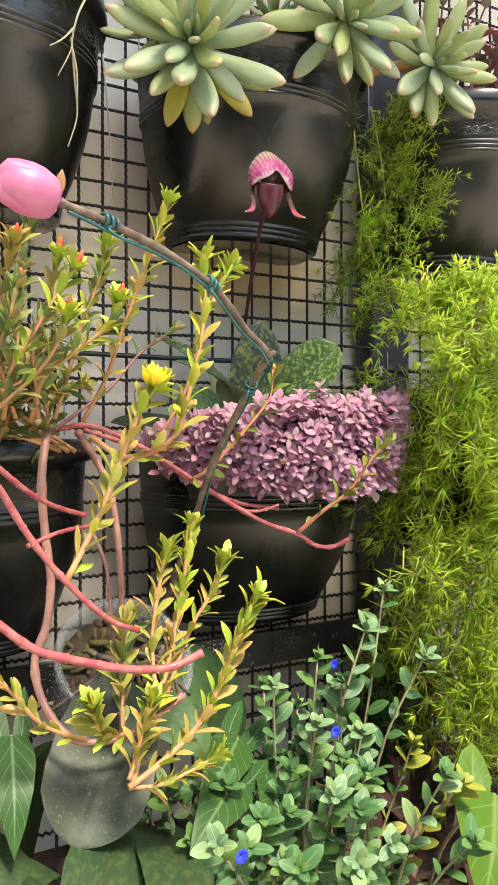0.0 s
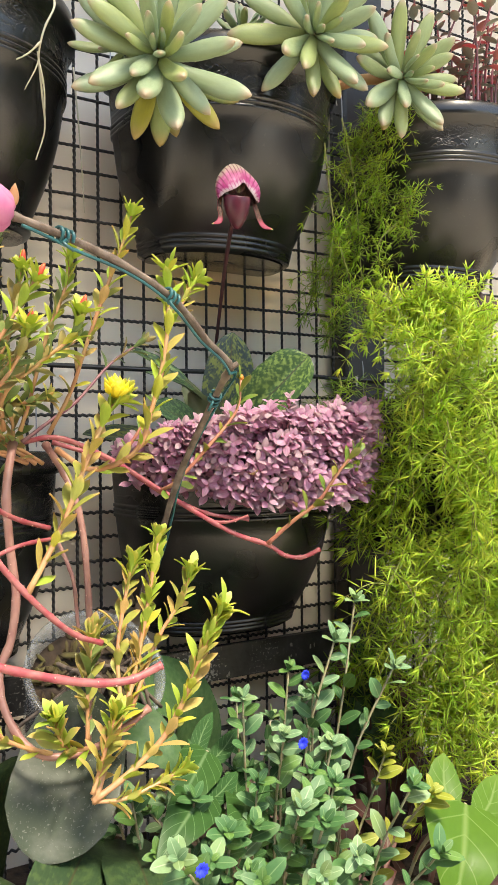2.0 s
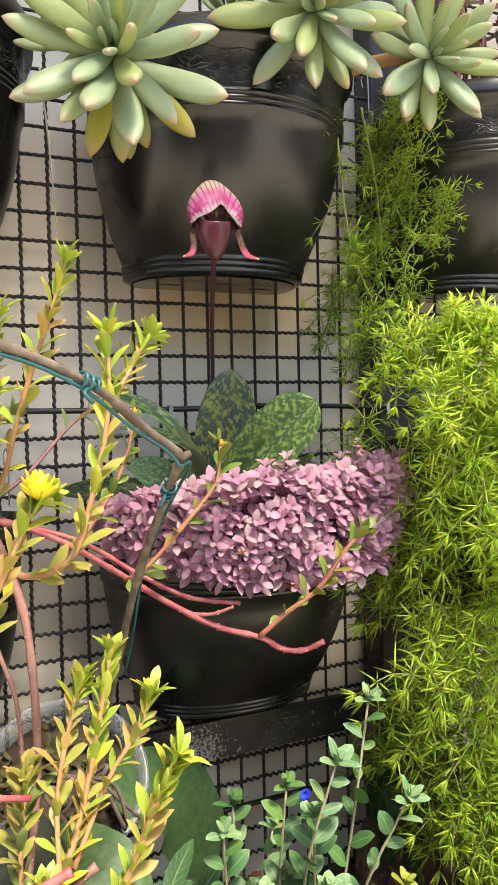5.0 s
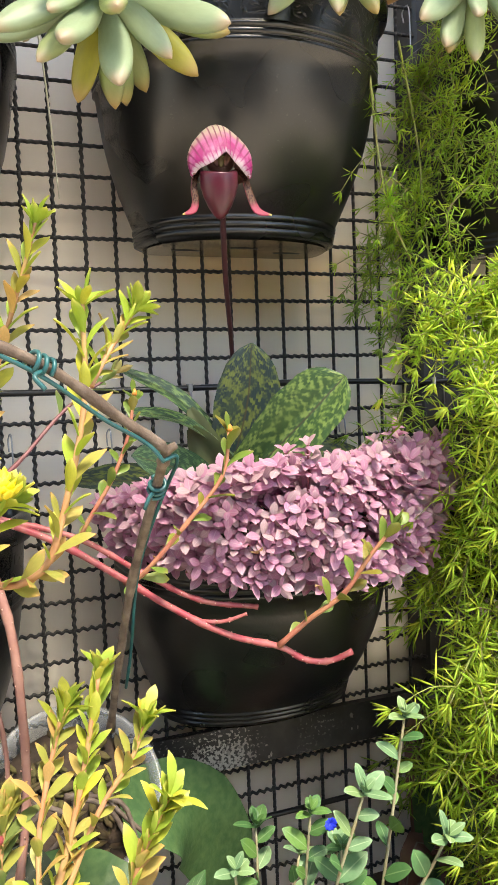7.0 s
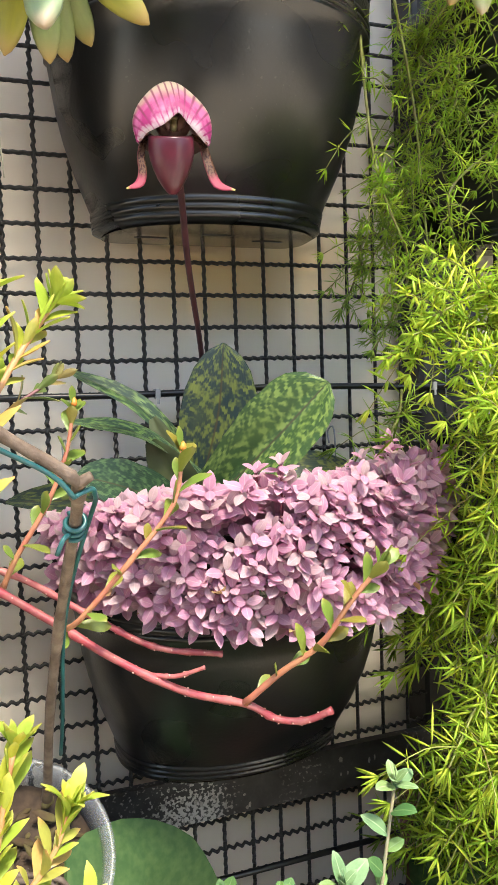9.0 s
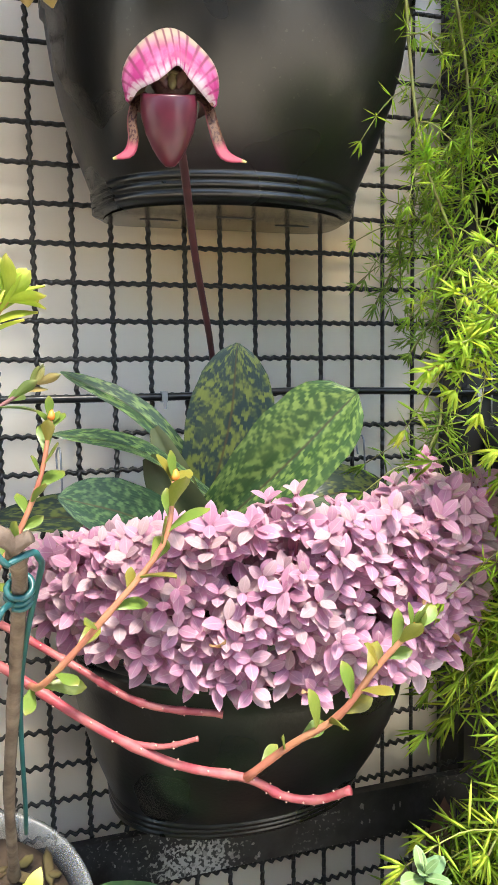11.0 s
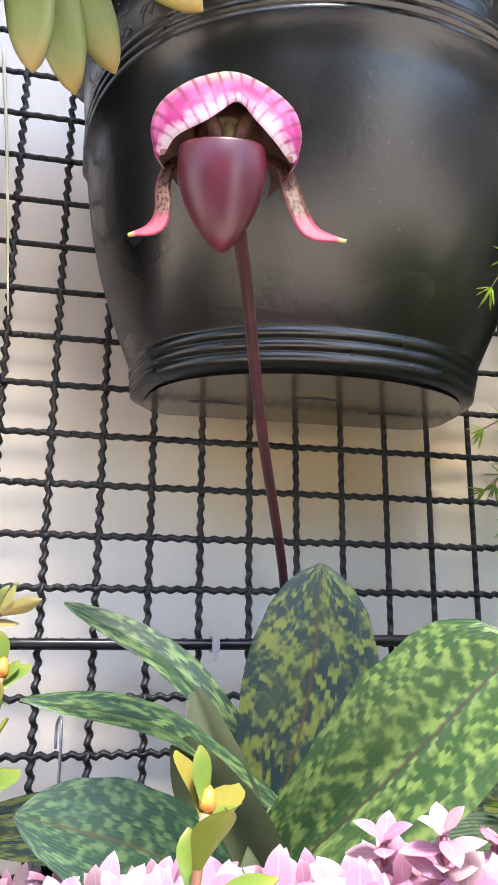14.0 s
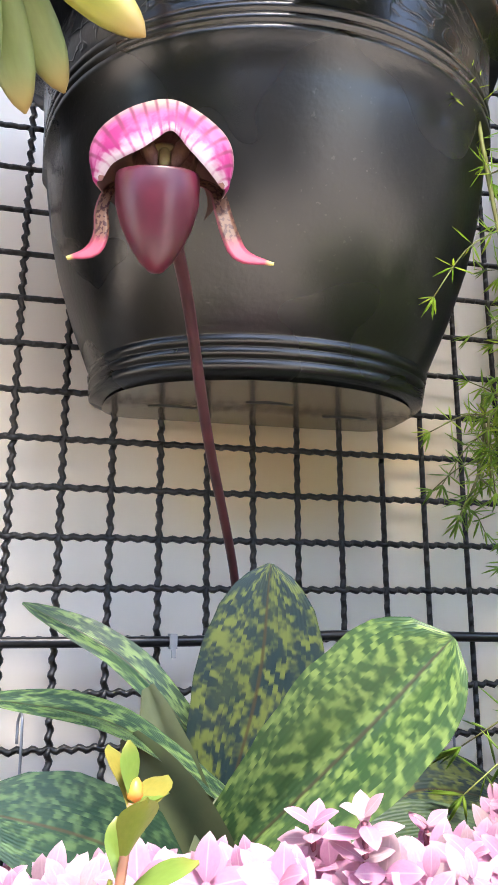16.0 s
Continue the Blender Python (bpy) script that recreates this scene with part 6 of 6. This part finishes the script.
def daze(plant, base, tip, leaves=11, flower=False, young=True, size=1.0, bright=0.25, sere=False):
    mid = ((base[0] + tip[0]) / 2 + R.uniform(-0.02, 0.01), (base[1] + tip[1]) / 2 - 0.005, base[2] * 0.35 + tip[2] * 0.65)
    pts = [base, mid, tip]
    st = part("stem", tube(pts, 0.0013, 0.0009, n=14, ring=6), M_EVO_STEM, plant)
    c = spline(pts, 40)
    for i in range(leaves):
        s = 0.25 + 0.68 * i / (leaves - 1)
        k = int(s * 40)
        t = Vector(c[k + 1] - c[k]).normalized()
        a = i * 2.7 + R.uniform(-0.4, 0.4)
        side = Matrix.Rotation(a, 3, t) @ t.orthogonal().normalized()
        side = (side + Vector((-0.1, -0.35, 0.1))).normalized()
        way = t * 0.8 + side
        o = 6 if sere and R.random() < 0.6 else 3 if R.random() < bright else 0
        link("leaf", EVO[o + R.randrange(3)], st, m=aim(c[k], way, (R.uniform(-0.5, 0.4), -0.7, 0.9), size * R.uniform(0.65, 1.1)))
    t = Vector(c[40] - c[37]).normalized()
    t = (t + Vector((0, -0.3, 0.2))).normalized()
    for i in range(7):
        side = Matrix.Rotation(i * 2.4 + R.uniform(-0.4, 0.4), 3, t) @ t.orthogonal().normalized()
        e = 1.2 - 0.13 * i + R.uniform(-0.2, 0.2)
        way = t * math.cos(e) + side * math.sin(e)
        link("leaf", EVO[(6 if sere else 3 if young else 0) + R.randrange(3)], st, m=aim(Vector(tip) + t * 0.0008 * i, way, t, size * (0.85 - 0.07 * i) * R.uniform(0.8, 1.15)))
    if flower:
        fl = Bag()
        o = Vector(tip) + Vector((0.007, -0.013, 0.0))
        for i in range(10):
            a = i * 0.628
            way = Vector((math.cos(a), -0.75, math.sin(a)))
            fl.add(blade(0.0050, 0.0038, 0.0006, 0.4, 0.2, "spoon", n=4, ring=5), aim(o, way, (0, -1, 0)))
        part("flower", fl.shape(), M_BLUE, st, "small bright blue flower")


blue = thing("blue_daze", "blue daze plant with oval grey-green leaves and small blue flowers", "plant")
G = 0.15
TIPS = [((0.077, -0.227, 0.428), 0, 1), ((0.022, -0.270, 0.409), 0, 1), ((0.010, -0.222, 0.376), 1, 0), ((-0.051, -0.250, 0.369), 0, 1), ((-0.046, -0.300, 0.355), 1, 1), ((0.057, -0.300, 0.390), 0, 1),
        ((-0.066, -0.350, 0.327), 0, 1), ((-0.168, -0.380, 0.335), 1, 1), ((-0.008, -0.310, 0.316), 0, 0), ((0.067, -0.330, 0.299), 0, 1), ((-0.035, -0.370, 0.297), 0, 1), ((-0.071, -0.380, 0.299), 0, 1),
        ((0.090, -0.250, 0.298), 0, 1), ((-0.110, -0.330, 0.314), 0, 0), ((-0.062, -0.290, 0.321), 0, 0), ((0.022, -0.240, 0.360), 0, 0), ((-0.120, -0.390, 0.313), 0, 0)]
for (x, y, z), fl, yg in TIPS:
    daze(blue, (x * 0.45 - 0.0, -0.20 + (y + 0.2) * 0.45, G), (x, y, z), leaves=12, flower=bool(fl), young=bool(yg), bright=0.3 if x > -0.03 else 0.12, sere=x > 0.06 and z < 0.32)
for i in range(54):
    x, y = R.uniform(-0.16, 0.06), R.uniform(-0.38, -0.15)
    z = 0.20 + 0.13 * R.random() + 0.02 * (y + 0.38) / 0.2
    daze(blue, (x * 0.7, -0.2 + (y + 0.2) * 0.6, G), (x, y, z), leaves=10, young=R.random() < 0.35, bright=0.2, sere=x > 0.05 and R.random() < 0.5)


# ---- broad leaves low in the bed ----
def heart_leaf(base, tip, width, face, material, name, label, category, stalk):
    plant = thing(name, label, category)
    mid = tuple((np.array(base) + np.array(tip)) / 2 + np.array(face) * 0.008)
    part("leaf", leaf_between(base, mid, tip, width, 0.001, face, 0.12, "heart", n=18), material, plant)
    for s in (-1, 1):
        b, t = Vector(base), (Vector(tip) - Vector(base)).normalized()
        side = Vector(face).cross(t).normalized() * s
        part("leaf_lobe", leaf_between(tuple(b + t * 0.012 + side * width * 0.12), tuple(b - t * 0.008 + side * width * 0.27), tuple(b - t * 0.035 + side * width * 0.33), width * 0.42, 0.001, face, 0.06, "oval", n=8), material, plant)
    part("stalk", tube([stalk, tuple((Vector(stalk) + Vector(base)) / 2 + Vector((0, 0.01, 0.01))), base], 0.0018, n=10, ring=6), M_EVO_STEM, plant)
    return plant


heart_leaf((0.110, -0.325, 0.280), (0.055, -0.365, 0.225), 0.070, (-0.25, -0.75, 0.6), M_CALAD, "arrowhead_plant", "bright green arrowhead leaf with pale veins", "plant", (0.10, -0.25, 0.15))
for base, tip, w, face in (((-0.075, -0.235, 0.330), (-0.130, -0.275, 0.300), 0.036, (0.0, -0.7, 0.7)), ((-0.090, -0.260, 0.312), (-0.150, -0.305, 0.292), 0.038, (0.0, -0.65, 0.75)), ((-0.055, -0.26, 0.298), (-0.09, -0.30, 0.285), 0.038, (0.1, -0.65, 0.75)),
                           ((-0.245, -0.22, 0.36), (-0.255, -0.27, 0.30), 0.030, (-0.1, -0.9, 0.4)), ((-0.275, -0.22, 0.36), (-0.29, -0.25, 0.315), 0.032, (-0.1, -0.9, 0.4)), ((-0.255, -0.15, 0.34), (-0.245, -0.19, 0.29), 0.034, (-0.1, -0.9, 0.4))):
    heart_leaf(base, tip, w, face, M_SYNG, "syngonium", "green syngonium leaf with pale marbled veins", "plant", (base[0], -0.16, 0.15))
low_leaves = thing("mottled_foliage", "low dark mottled orchid leaves lying over the bed", "plant")
for base, mid, tip, w, face in (((-0.16, -0.20, 0.27), (-0.19, -0.27, 0.290), (-0.24, -0.33, 0.268), 0.055, (0.1, -0.5, 0.85)), ((-0.22, -0.2, 0.25), (-0.25, -0.25, 0.29), (-0.30, -0.28, 0.27), 0.06, (0.0, -0.5, 0.85)), ((-0.13, -0.2, 0.26), (-0.155, -0.30, 0.285), (-0.17, -0.37, 0.262), 0.055, (0.0, -0.4, 0.9)),
                              ((-0.21, -0.10, 0.2), (-0.215, -0.16, 0.30), (-0.20, -0.19, 0.34), 0.03, (0, -0.9, 0.3)), ((-0.20, -0.2, 0.2), (-0.23, -0.28, 0.275), (-0.27, -0.33, 0.28), 0.045, (0, -0.5, 0.8))):
    part("leaf", leaf_between(base, mid, tip, w, 0.0016, face, 0.12), M_PAPH_LOW, low_leaves)
dark = thing("purple_foliage", "dark striped purplish leaves low in the bed", "plant")
for i in range(46):
    x, y = R.uniform(0.0, 0.26), R.uniform(-0.32, -0.06)
    a = R.uniform(0, 6.28)
    z = R.uniform(0.165, 0.245)
    part("leaf", leaf_between((x, y, 0.145), (x + 0.018 * math.cos(a), y + 0.018 * math.sin(a) - 0.01, z), (x + 0.05 * math.cos(a), y + 0.05 * math.sin(a) - 0.02, z - 0.02), 0.024, 0.001, (0.1, -0.6, 0.8), 0.2, "lance", n=7), M_TRAD, dark)
for i in range(12):
    x, y = R.uniform(0.20, 0.27), R.uniform(-0.10, -0.03)
    z = R.uniform(0.27, 0.34)
    part("leaf", leaf_between((x, y, 0.15), (x - 0.005, y - 0.01, z), (x + R.uniform(-0.03, 0.03), y - 0.03, z - 0.06), 0.028, 0.001, (-0.2, -0.8, 0.4), 0.2, "lance", n=7), M_TRAD if i % 2 else M_PHAL_GREEN, dark)
for base, tip, w in (((0.405, -0.035, 0.772), (0.412, -0.055, 0.712), 0.030), ((0.432, -0.03, 0.765), (0.442, -0.05, 0.715), 0.028)):
    mid = tuple((np.array(base) + np.array(tip)) / 2 + np.array((0.006, -0.01, 0.004)))
    part("leaf", leaf_between(base, mid, tip, w, 0.001, (-0.3, -0.9, 0.2), 0.25, "lance", n=9), M_TRAD, dark)
litter = Bag()
for i in range(500):
    x, y = R.uniform(-0.5, 0.5), R.uniform(-0.6, 0.02)
    a = R.uniform(0, 6.28)
    litter.add(thin(R.uniform(0.015, 0.04), R.uniform(0.006, 0.014), 0.0006, R.uniform(-0.9, 0.9), 0.3, "lance", n=4, across=1), aim((x, y, 0.143 + R.uniform(0, 0.008)), (math.cos(a), math.sin(a), R.uniform(-0.1, 0.2))))
v, f, uv = litter.shape()
tagged(link("leaf_litter", mesh("leaf_litter", v, f, M_TRAD, uv)), "brown dead leaves scattered over the soil", "leaf litter", kind="stuff")
